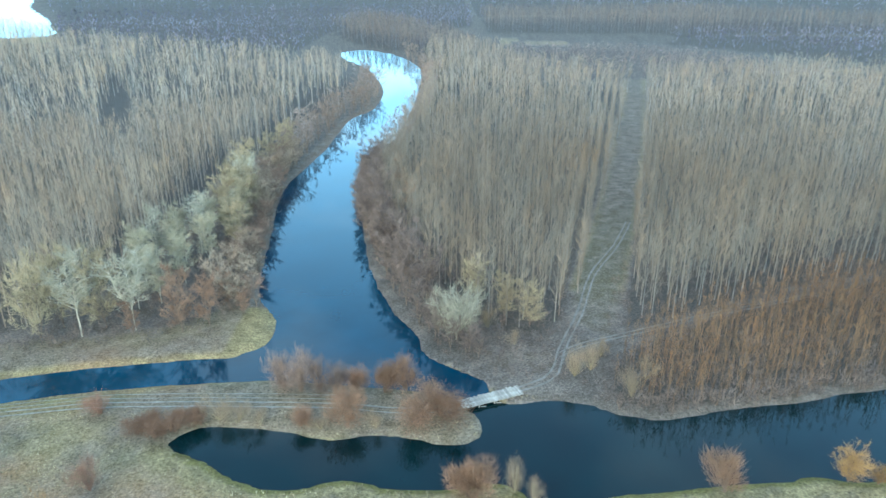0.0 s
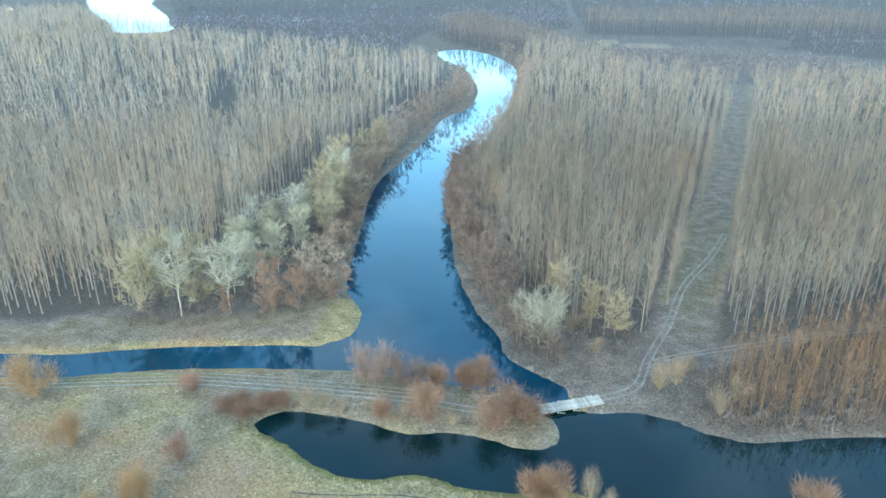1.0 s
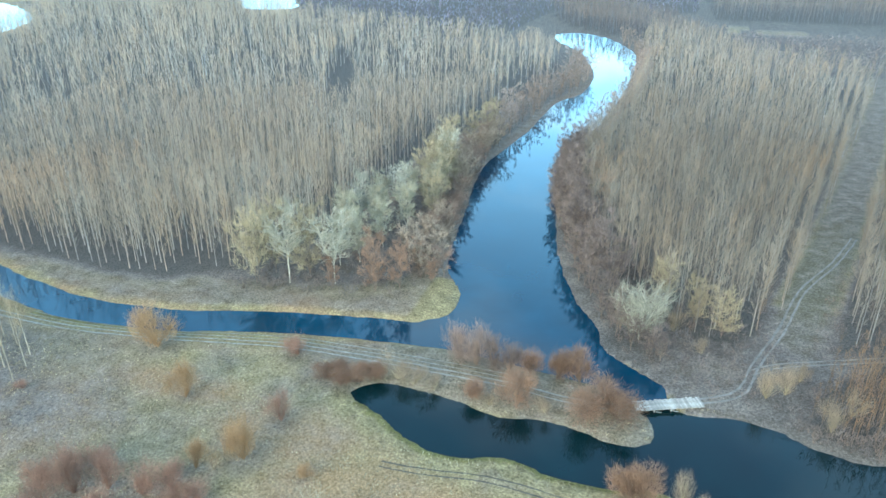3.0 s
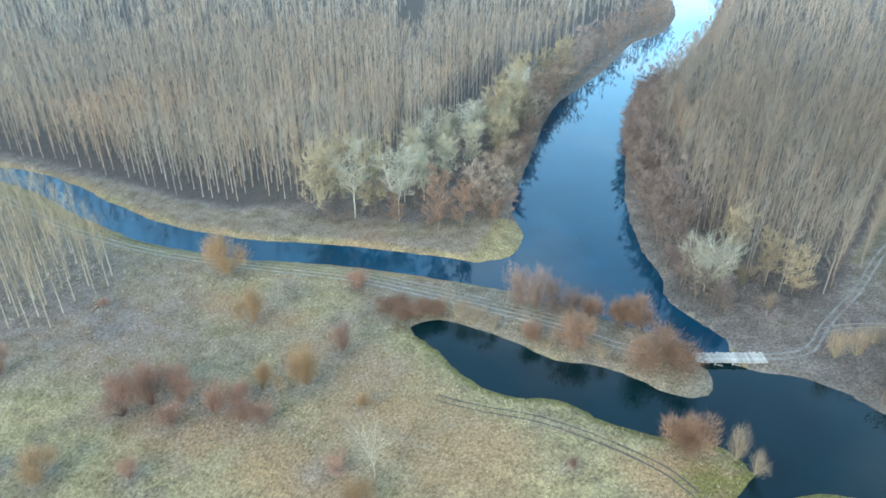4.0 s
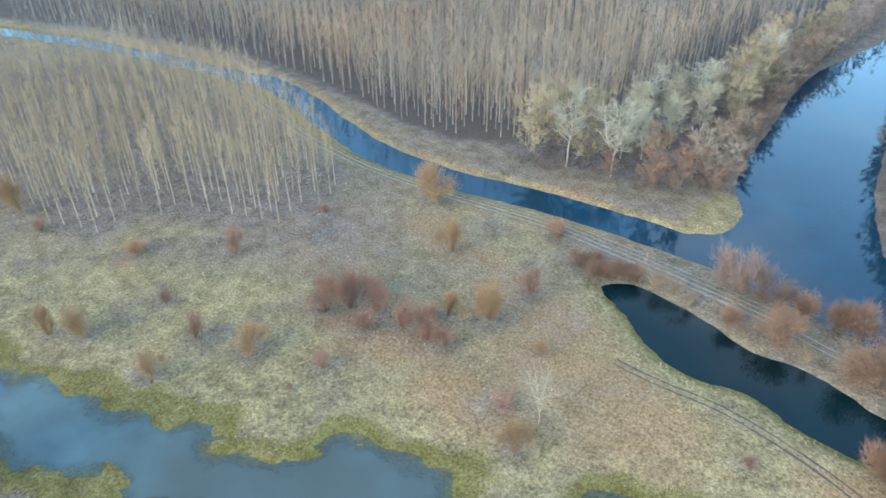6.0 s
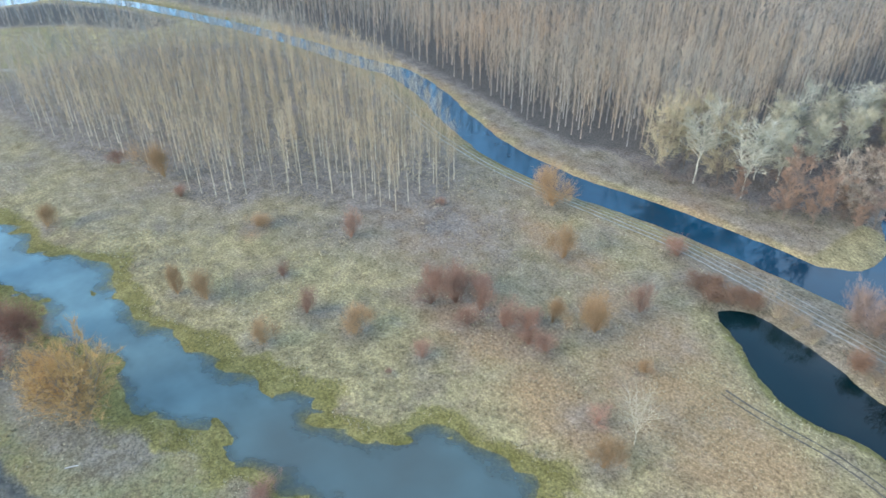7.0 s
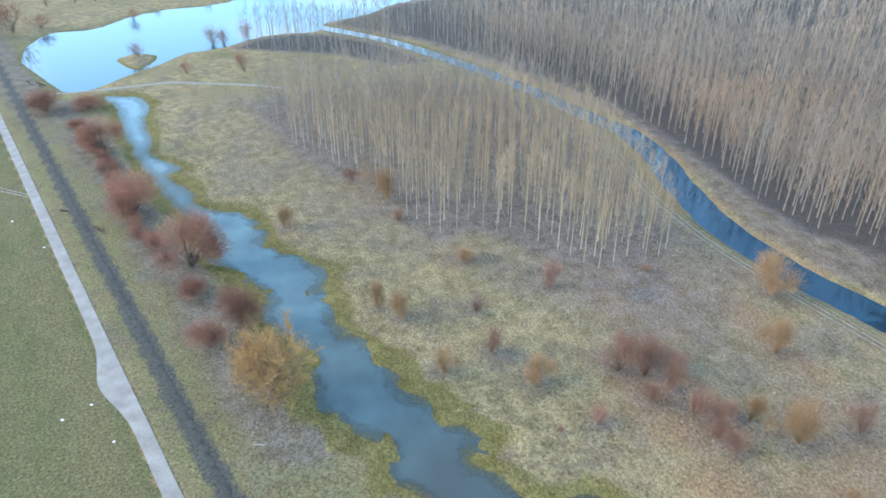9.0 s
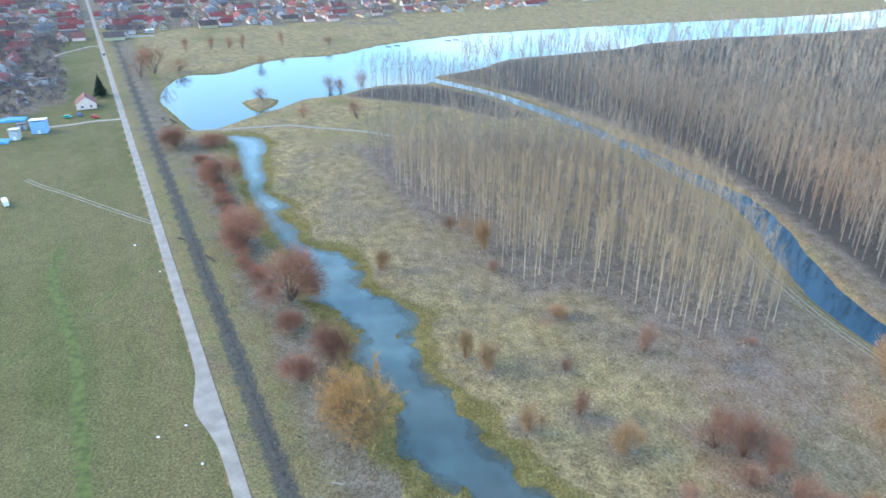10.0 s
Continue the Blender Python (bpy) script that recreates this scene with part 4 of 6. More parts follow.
def planted(points, shapes, heights, rng, tones, twig_slot=1):
    """Many plants joined into one mesh: corners, triangles, slots and a shade for each plant."""
    vs, fs, ss, ts, base = [], [], [], [], 0
    kind = rng.randint(0, len(shapes), len(points))
    z = height(points) - 0.1
    for k, (trunk, crown, h0) in enumerate(shapes):
        at = np.where(kind == k)[0]
        if not len(at):
            continue
        v, f = joined([trunk, crown])
        slot = np.concatenate([np.zeros(len(trunk[1]), int), np.full(len(crown[1]), twig_slot)])
        a = rng.uniform(0, 2 * math.pi, len(at))
        sc = heights[at] / h0
        wide = sc * rng.uniform(0.85, 1.15, len(at))
        c, s = np.cos(a) * wide, np.sin(a) * wide
        out = np.empty((len(at), len(v), 3))
        out[:, :, 0] = v[:, 0] * c[:, None] - v[:, 1] * s[:, None] + points[at, 0][:, None]
        out[:, :, 1] = v[:, 0] * s[:, None] + v[:, 1] * c[:, None] + points[at, 1][:, None]
        out[:, :, 2] = v[:, 2] * sc[:, None] + z[at][:, None]
        vs.append(out.reshape(-1, 3))
        fs.append((f[None] + (np.arange(len(at)) * len(v))[:, None, None] + base).reshape(-1, 3))
        ss.append(np.tile(slot, len(at)))
        t = np.ones((len(at), len(v), 4))
        t[:, :, :3] = tones[at][:, None, :]
        ts.append(t.reshape(-1, 4))
        base += len(at) * len(v)
    return np.concatenate(vs), np.concatenate(fs), np.concatenate(ss), np.concatenate(ts)


def tones_for(points, rng, spread=0.16, patch=0.14, size=40.0):
    g = 1 + rough(points, size, 71) * patch + rng.normal(size=len(points)) * spread
    warm = rough(points, size * 0.7, 73) * 0.08 + rng.normal(size=len(points)) * 0.05
    return np.clip(np.column_stack([g * (1 + warm), g, g * (1 - warm)]), 0.4, 1.8)


def rows_in(ring, gap_x, gap_y, angle, jitter, rng, holes=()):
    """Planting rows inside a ring."""
    c, s = math.cos(radians(angle)), math.sin(radians(angle))
    r = np.array(((c, -s), (s, c)))
    mid = ring.mean(0)
    half = np.abs(ring - mid).max() * 1.5
    gx, gy = np.meshgrid(np.arange(-half, half, gap_x), np.arange(-half, half, gap_y))
    p = np.column_stack([gx.ravel(), gy.ravel()]) @ r.T + mid
    p = p + rng.normal(size=p.shape) * jitter
    p = p[within(p, ring)]
    for a, b, w in holes:
        p = p[line_distance(p, np.array((a, b), float)) > w]
    return p


def dry(points, margin=1.0):
    deep, marsh = waters(points)
    return points[np.minimum(deep, marsh) > margin]


def stand(name, points, shapes, h_lo, h_hi, mats, label, seed, category="woodland", spread=0.16, bands=0.0, tone=1.0):
    rng = np.random.RandomState(seed)
    points = points[rng.uniform(size=len(points)) > 0.03]
    heights = rng.uniform(h_lo, h_hi, len(points)) * (1 + 0.06 * rough(points, 50.0, 81))
    # tone shifts the whole stand's colour; some calls paint light or haze with it
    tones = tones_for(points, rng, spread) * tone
    if bands:
        tones *= (1 + bands * rough(points * (0.25, 1.0), 90.0, 91, 2))[:, None]
    v, f, s, t = planted(points, shapes, heights, rng, tones)
    return tagged(new(name, mesh_of(name, v, f, mats, s, t)), label, category, kind="stuff")


# ---- woods ----
rng = np.random.RandomState(7)
FINE = [(*poplar_shape(100 + i, sides=4, limbs=30, twigs=330, twig_w=0.04, crown=2.0, low=0.16, climb=(1.0, 2.6)), 23.0) for i in range(5)]
PLAIN = [(*poplar_shape(120 + i, sides=3, limbs=12, twigs=100, twig_w=0.075, crown=2.0, low=0.16, climb=(1.0, 2.6)), 23.0) for i in range(5)]
COARSE = [(*poplar_shape(140 + i, sides=3, limbs=6, twigs=19, twig_w=0.22, crown=2.4), 23.0) for i in range(5)]
NW_HOLES = (((-166, 348), (-216, 458), 9.0), ((-216, 458), (-222, 480), 9.0), ((-222, 480), (-262, 681), 4.0), ((-464, 470), (-480, 520), 10.0))
nw = dry(rows_in(NW_WOOD, 4.6, 5.2, 12, 0.5, rng, NW_HOLES), 3.0)
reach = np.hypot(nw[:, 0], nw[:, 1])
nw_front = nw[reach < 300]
# tone paints this side's stronger light into bark and twig colour
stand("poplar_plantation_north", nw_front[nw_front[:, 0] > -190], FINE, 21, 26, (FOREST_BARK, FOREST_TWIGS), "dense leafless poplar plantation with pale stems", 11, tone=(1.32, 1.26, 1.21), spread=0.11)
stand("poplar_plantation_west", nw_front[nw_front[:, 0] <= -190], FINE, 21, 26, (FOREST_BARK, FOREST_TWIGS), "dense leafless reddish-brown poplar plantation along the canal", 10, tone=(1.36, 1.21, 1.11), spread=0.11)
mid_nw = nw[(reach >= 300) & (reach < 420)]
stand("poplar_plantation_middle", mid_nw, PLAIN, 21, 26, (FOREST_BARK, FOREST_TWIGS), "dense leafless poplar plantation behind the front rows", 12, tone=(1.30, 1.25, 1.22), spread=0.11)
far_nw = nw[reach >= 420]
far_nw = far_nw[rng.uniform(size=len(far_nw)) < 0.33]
# lighter tone paints distance haze over these rows
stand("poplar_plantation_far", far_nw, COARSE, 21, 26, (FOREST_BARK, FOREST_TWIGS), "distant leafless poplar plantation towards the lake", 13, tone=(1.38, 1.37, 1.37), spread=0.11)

ee = np.concatenate([dry(rows_in(E_WOOD, 4.6, 5.2, -14, 0.5, rng), 2.0), dry(rows_in(E_WOOD_2, 4.6, 5.2, -14, 0.5, rng), 2.0)])
ee = ee[ee[:, 0] < 0.8 * ee[:, 1] + 30]
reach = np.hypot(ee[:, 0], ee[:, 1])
# tone paints the weaker light of the east side as darker bark and twigs
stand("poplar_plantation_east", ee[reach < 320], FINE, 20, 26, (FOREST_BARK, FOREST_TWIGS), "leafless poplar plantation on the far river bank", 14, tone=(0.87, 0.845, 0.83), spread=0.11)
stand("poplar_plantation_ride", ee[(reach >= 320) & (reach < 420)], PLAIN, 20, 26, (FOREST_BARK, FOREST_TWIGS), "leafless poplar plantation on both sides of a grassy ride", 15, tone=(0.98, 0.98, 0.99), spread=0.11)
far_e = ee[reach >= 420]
# distance haze put into the tone: lighter and slightly blue
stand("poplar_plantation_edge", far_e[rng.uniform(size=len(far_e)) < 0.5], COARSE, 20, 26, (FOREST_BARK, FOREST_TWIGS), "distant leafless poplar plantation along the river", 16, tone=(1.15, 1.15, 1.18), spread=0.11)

ORANGE_BARK = material("young_bark", (0.16, 0.125, 0.085), vary=0.25, scale=3.0, tint=True)
ORANGE_FOREST = material("young_orange_twigs", (0.212, 0.14, 0.076), vary=0.15, scale=10.0, tint=True)
YOUNG = [(*poplar_shape(160 + i, sides=3, limbs=12, twigs=66, twig_w=0.075, crown=1.9, low=0.03, climb=(1.6, 3.2)), 23.0) for i in range(4)]
yy = dry(rows_in(YOUNG_WOOD, 2.1, 2.3, -14, 0.8, rng), 0.6)
yy = yy[(yy[:, 0] > 52) | (rng.uniform(size=len(yy)) < 0.45)]
stand("young_willow_stand", yy, YOUNG, 9, 14, (ORANGE_BARK, ORANGE_FOREST), "thicket of young orange-brown willows on the river bank", 17, tone=(0.98, 0.88, 0.82))

lake_p = dry(rows_in(LAKE_WOOD, 4.8, 5.4, 20, 0.6, rng), 2.0)
stand("poplar_belt_lake", lake_p, PLAIN, 20, 25, (FOREST_BARK, FOREST_TWIGS), "belt of thin leafless poplars on the lake shore", 18, tone=1.2)

CLUMP = [(*broad_shape(180 + i, h=16.0, spread=7.0, forks=3, limbs=8, twigs=46, twig_w=0.5, r0=0.3), 16.0) for i in range(4)]
thin = []
for ring in FAR_WOODS:
    p = rows_in(ring, 14.5, 14.5, 5, 4.0, rng)
    p = p[(np.hypot(p[:, 0], p[:, 1]) < 2300) & (np.abs(p[:, 0]) < p[:, 1] * 0.85)]
    r = np.hypot(p[:, 0], p[:, 1])
    thin.append(p[(r < 1200) | (rng.uniform(size=len(p)) < 0.2)])
far_p = dry(np.concatenate(thin), 4.0)
BARE = list(CLUMP)
for i, (s, t, h) in enumerate(BARE):
    keep = s[1][: 6 * 4]
    BARE[i] = ((s[0], keep), t, h)
# blue tone paints haze into the belt's colour
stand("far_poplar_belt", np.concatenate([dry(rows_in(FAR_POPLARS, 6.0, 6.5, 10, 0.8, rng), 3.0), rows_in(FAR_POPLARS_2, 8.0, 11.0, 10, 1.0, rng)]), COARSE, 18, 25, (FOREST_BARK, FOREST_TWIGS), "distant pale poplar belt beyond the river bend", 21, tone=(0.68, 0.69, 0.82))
SCRUB_BARK = material("scrub_bark", (0.14, 0.11, 0.10), vary=0.2, scale=2.0, tint=True)
SCRUB_TWIGS = material("scrub_twigs", (0.235, 0.19, 0.175), vary=0.2, scale=12.0, tint=True)
scrub = rows_in(np.array([(62, 640), (100, 570), (330, 575), (280, 700), (200, 770), (60, 760)], float), 4.4, 6.0, 5, 2.5, rng)
stand("far_scrub", scrub[rng.uniform(size=len(scrub)) < 0.75], BARE, 6, 10, (SCRUB_BARK, SCRUB_TWIGS), "low brown scrub at the edge of a distant field", 22)
stand("far_woods", far_p, BARE, 13, 20, (WOODS, WOODS), "far brown leafless woods with haze blue in their colour", 19, spread=0.2, bands=0.7)


# ---- grove: single poplars ----
def thing(name, x, y, turn=0.0, scale=(1, 1, 1), z=None):
    ob = new(name)
    ob.matrix_basis = pose(x, y, ground_z(x, y) - 0.05 if z is None else z, 0, 0, turn) @ Matrix.Diagonal((*scale, 1))
    return ob


def plant_meshes(name, shape, mats, names):
    a, b = shape
    return [(n, mesh_of(name + "_" + n, v, f, (m,))) for n, (v, f), m in zip(names, (a, b), mats)]


def plant(name, meshes, x, y, turn, scale, label, category, group=""):
    ob = tagged(thing(name, x, y, turn, scale), label, category, group)
    for n, me in meshes:
        part(n, me, None, ob)
    return ob


POPLARS = [plant_meshes("poplar", poplar_shape(200 + i, sides=5, limbs=36, twigs=560, twig_w=0.024, crown=1.75, low=0.24, climb=(1.4, 3.2)), (BARK, TWIGS), ("trunk", "crown")) for i in range(8)]
gp = dry(rows_in(GROVE, 5.5, 5.9, 25, 0.6, rng), 2.0)
gp = gp[np.argsort(np.hypot(gp[:, 0], gp[:, 1]))]
for x, y in gp[:290]:
    s = rng.uniform(0.86, 1.06)
    plant("poplar_tree", POPLARS[rng.randint(8)], x, y, rng.uniform(0, 360), (s, s, s), "slender leafless poplar with a pale stem", "tree", "poplars of the grove")
stand("poplar_grove_back", gp[290:], FINE, 20, 24.5, (FOREST_BARK, FOREST_TWIGS), "rear rows of a leafless poplar grove", 20, tone=1.2)

# ---- single large trees ----
WHITE_TREES = [plant_meshes("white_poplar", broad_shape(300 + i, h=24, spread=7.5, forks=3, limbs=96, twigs=5200, twig_w=0.06, low=0.26, r0=0.22, limb=0.085), (WHITE_BARK, WHITE_TWIGS), ("trunk", "crown")) for i in range(3)]
DOME = plant_meshes("dome_tree", broad_shape(310, h=15.0, spread=10.0, forks=18, limbs=200, twigs=11000, twig_w=0.05, low=0.1, r0=0.3, limb=0.05, dome=True), (WHITE_BARK, WHITE_TWIGS), ("trunk", "crown"))
plant("white_poplar", DOME, 4, 165, 40, (0.86, 0.86, 0.98), "wide grey-white bare tree on the river bank", "tree")
for x, y, s in ((-99.5, 166, 1.1), (-86, 169.5, 1.05), (-84, 222, 0.95), (-82, 272, 0.95), (-93, 206, 1.0)):
    plant("white_poplar", WHITE_TREES[rng.randint(3)], x, y, rng.uniform(0, 360), (s, s, s), "tall bare tree with whitish bark at the wood's edge", "tree", "white-barked trees")
PALE_TREES = [plant_meshes("pale_tree", broad_shape(320 + i, h=20, spread=6.5, forks=4, limbs=70, twigs=5600, twig_w=0.08, low=0.14, r0=0.2), (WHITE_BARK, PALE_TWIGS), ("trunk", "crown")) for i in range(3)]
TAN_TREES = [plant_meshes("tan_tree", broad_shape(325 + i, h=20, spread=7.6, forks=5, limbs=80, twigs=6400, twig_w=0.08, low=0.04, r0=0.17), (BROWN_BARK, TAN_TWIGS), ("trunk", "crown")) for i in range(3)]
BROWN_TREES = [plant_meshes("brown_tree", broad_shape(330 + i, h=14, spread=6.0, forks=5, limbs=34, twigs=1700, twig_w=0.09, low=0.08, r0=0.16), (BROWN_BARK, m), ("trunk", "crown")) for i, m in enumerate((BROWN_TWIGS, GREY_TWIGS, BROWN_TWIGS))]
for x, y, s in ((-109, 163, 1.2), (-107, 171, 1.25), (-95, 171, 1.2), (-79, 240, 1.1), (-81, 252, 1.1), (-76, 260, 1.0), (-72, 226, 0.95), (18, 176, 0.75), (25, 172, 0.7), (10, 186, 0.8), (-75, 246, 0.95), (-84, 262, 1.1), (-86, 284, 1.0), (-88, 300, 1.05), (-82, 318, 0.95), (-78, 336, 0.95), (-80, 352, 0.9)):
    plant("bare_tree", TAN_TREES[rng.randint(3)], x, y, rng.uniform(0, 360), (0.92 * s, 0.92 * s, s), "bushy tan-coloured leafless tree", "tree", "trees of the wood's edge")
for x, y, s in ((-93, 196, 1.05), (-88, 209, 1.05), (-82, 199, 0.95), (-98, 201, 1.0), (-85, 186, 0.95), (-78, 212, 1.0), (-76, 234, 1.0), (-90, 218, 1.05), (-84, 232, 1.0), (-90, 182, 0.9)):
    plant("pale_tree", PALE_TREES[rng.randint(3)], x, y, rng.uniform(0, 360), (s, s, s), "spreading pale grey-green leafless tree", "tree", "trees of the wood's edge")
DARK_TWIGS = material("dark_brown_twigs", (0.165, 0.127, 0.105), vary=0.25, scale=3.0, random_object=True)
DARK_TREES = [plant_meshes("dark_tree", broad_shape(335 + i, h=14, spread=6.0, forks=5, limbs=34, twigs=1700, twig_w=0.09, low=0.08, r0=0.16), (BROWN_BARK, DARK_TWIGS), ("trunk", "crown")) for i in range(3)]
left_bank = curve_points([(-60, 183), (-62, 192), (-64, 204), (-67, 232), (-73, 276), (-75, 307), (-68, 357), (-63, 431), (-51, 462), (-49, 523), (-60, 575)], 7.0)
far_bank = []
for x, y in left_bank:
    if y > 330:
        far_bank += [(x - rng.uniform(-2, 4) - 4 * k, y + rng.uniform(-3, 3)) for k in range(3)]
        continue
    for k in range(3):
        s = rng.uniform(0.65, 1.15)
        px, py = x + 3 - rng.uniform(-2, 2) - 4 * k, y + rng.uniform(-3, 3)
        plant("bank_tree", BROWN_TREES[rng.randint(3)], px, py, rng.uniform(0, 360), (s, s, s * rng.uniform(0.85, 1.1)), "brown leafless tree on the river bank", "tree", "river bank trees")
ORANGE_TREE = [plant_meshes("orange_tree", broad_shape(350 + i, h=14, spread=6.0, forks=5, limbs=50, twigs=4400, twig_w=0.075, low=0.03, r0=0.14), (BROWN_BARK, RUST_TWIGS), ("trunk", "crown")) for i in range(2)]
for x, y, s in ((-86, 167, 0.75), (-72.5, 168.5, 1.4), (-66, 172, 1.15), (-64, 184, 0.85), (-58, 179, 0.6)):
    plant("bank_tree", ORANGE_TREE[rng.randint(2)], x, y, rng.uniform(0, 360), (0.82 * s, 0.82 * s, s), "orange-brown bare tree at the wood's corner", "tree", "river bank trees")
for x, y, s in ((-13, 262, 1.0), (-20, 300, 1.0)):
    plant("bank_tree", ORANGE_TREE[rng.randint(2)], x, y, rng.uniform(0, 360), (0.8 * s, 0.8 * s, s), "yellowish-orange bare tree on the far bank", "tree", "river bank trees")
right_bank = curve_points([(11, 156), (3, 164), (-2, 174), (-7, 190), (-15, 212), (-22, 240), (-28, 270), (-31, 308), (-27, 348), (-17, 435), (-12, 529), (-17, 600), (-40, 690)], 5.0)
for x, y in right_bank:
    if y > 330:
        far_bank += [(x + rng.uniform(0, 2) + 4 * k, y + rng.uniform(-2, 2)) for k in range(2)]
        continue
    for k in range(2):
        s = rng.uniform(0.5, 0.85) if y < 180 else rng.uniform(0.75, 1.05) if k == 0 else rng.uniform(1.0, 1.4)
        plant("bank_tree", DARK_TREES[rng.randint(3)], x - 6.5 + rng.uniform(0, 3) + 5 * k, y + rng.uniform(-2, 2), rng.uniform(0, 360), (s, s, s * rng.uniform(0.85, 1.15)), "brown leafless tree on the river bank", "tree", "river bank trees")
FAR_BANK = [(*broad_shape(360 + i, h=14, spread=6.0, forks=4, limbs=8, twigs=200, twig_w=0.16, low=0.08, r0=0.18), 14.0) for i in range(3)]
BANK_BARK = material("bank_bark", (0.16, 0.12, 0.09), vary=0.2, scale=2.0, tint=True)
BANK_TWIGS = material("bank_twigs", (0.165, 0.13, 0.106), vary=0.2, scale=6.0, tint=True)
stand("bank_thicket_far", dry(np.array(far_bank), 0.5), FAR_BANK, 12, 20, (BANK_BARK, BANK_TWIGS), "brown leafless thicket along the far river banks", 31, tone=1.6)
UNDER = [(*shrub_shape(370 + i, stems=4, twigs=66, upright=0.5, twig_w=0.1), 1.0) for i in range(4)]
under = dry(rows_in(YOUNG_WOOD, 5.0, 5.0, 10, 1.8, rng), 0.3)
shore_line = curve_points([(38, 139), (44, 135), (52, 133.5), (69, 137.5), (84, 139.5), (99, 143.5), (112, 146), (160, 157)], 0.8)
under = np.concatenate([under, dry(shore_line + rng.normal(size=shore_line.shape) * 1.8, 0.2)])
inner = [rows_in(np.array(ring, float), 3.5, 3.5, 10, 1.5, rng) for ring in (
    [(-112, 160), (-92, 163), (-70, 171), (-58, 182), (-63, 205), (-70, 250), (-76, 310), (-95, 310), (-98, 205)],
    [(20, 146), (10, 153), (0, 166), (-9, 190), (-20, 225), (-29, 275), (-30, 320), (-20, 320), (0, 215), (16, 180), (34, 176), (28, 152)])]
skirt = curve_points([(-116, 160), (-105, 160), (-92, 164), (-80, 165.5), (-70, 169), (-62, 178), (-64, 196), (-68, 225)], 1.8)
under = np.concatenate([under, skirt + rng.normal(size=skirt.shape) * 1.6] + [p[rng.uniform(size=len(p)) < 0.85] for p in (dry(p, 0.8) for p in inner)])
stand("bank_undergrowth", under, UNDER, 2.5, 7.0, (BANK_BARK, BANK_TWIGS), "low brown leafless undergrowth along the bank", 32)
BRUSH = [(*shrub_shape(380 + i, stems=3, twigs=34, upright=0.4, twig_w=0.14), 1.0) for i in range(4)]
front = [rows_in(np.array(ring, float), 2.6, 2.6, 20, 1.2, rng) for ring in (
    [(22, 141), (8, 148), (-6, 163), (-6, 190), (-10, 222), (20, 255), (48, 250), (40, 205), (36, 178), (44, 160), (36, 142)],
    [(36, 141), (44, 160), (48, 176), (64, 230), (120, 260), (230, 260), (200, 215), (120, 185), (90, 160), (60, 141)],
    [(36, 137), (52, 132), (70, 136), (110, 144), (200, 170), (200, 200), (120, 184), (60, 160)])]
brush = dry(np.concatenate(front), 0.6)
brush = brush[(line_distance(brush, RIDE) > 4) & (rng.uniform(size=len(brush)) < 0.8)]
stand("wood_floor_brush", brush, BRUSH, 1.2, 3.6, (BANK_BARK, BANK_TWIGS), "low grey-brown brush on the wood floor", 34, tone=(1.08, 0.98, 0.90))
BIRCH = plant_meshes("small_tree", broad_shape(340, h=15, spread=8.0, forks=6, limbs=130, twigs=3600, twig_w=0.028, low=0.22, r0=0.13, limb=0.034), (BARK, TAN_TWIGS), ("trunk", "crown"))
plant("small_bare_tree", BIRCH, -46.0, 77.0, 30, (0.85, 0.85, 0.85), "slim pale leafless tree alone in dry grass", "tree")

# ---- shrubs ----
PINK_TWIGS = material("pink_brown_twigs", (0.225, 0.135, 0.082), vary=0.2, scale=1.5, random_object=True)
PINK_SHRUBS = [plant_meshes("pink_shrub", shrub_shape(415 + i, upright=0.6, twig_w=0.03), (BROWN_BARK, PINK_TWIGS), ("framework", "crown")) for i in range(3)]
ORANGE_SHRUBS = [plant_meshes("orange_shrub", shrub_shape(400 + i, upright=0.9), (ORANGE_TWIGS, ORANGE_TWIGS), ("framework", "crown")) for i in range(4)]
DULL_RED_TWIGS = material("dull_red_twigs", (0.272, 0.152, 0.100), vary=0.3, scale=1.5, random_object=True)
RED_SHRUBS = [plant_meshes("red_shrub", shrub_shape(410 + i, upright=0.8, twigs=1700), (DULL_RED_TWIGS, DULL_RED_TWIGS), ("framework", "crown")) for i in range(4)]
GREY_SHRUBS = [plant_meshes("grey_shrub", shrub_shape(420 + i, upright=0.5, twigs=1900), (BROWN_BARK, GREY_TWIGS), ("framework", "crown")) for i in range(3)]
SAPLING_TWIGS = material("tan_gold_twigs", (0.25, 0.188, 0.122), vary=0.2, scale=1.5, random_object=True)
SAPLINGS = [plant_meshes("sapling", shrub_shape(445 + i, upright=1.2, twigs=1300), (TAN_TWIGS, SAPLING_TWIGS), ("framework", "crown")) for i in range(2)]
def willow_meshes(name, seed, twig_mat, twigs):
    """A low many-stemmed willow with a domed crown, one wide and one high."""
    limbs, haze = broad_shape(seed, h=10.0, spread=6.0, forks=16, limbs=190, twigs=twigs, twig_w=0.042, low=0.03, r0=0.16, limb=0.04, dome=True)
    unit = np.array((1 / 12.0, 1 / 12.0, 1 / 10.0))
    return plant_meshes(name, ((limbs[0] * unit, limbs[1]), (haze[0] * unit, haze[1])), (BROWN_BARK, twig_mat), ("framework", "crown"))


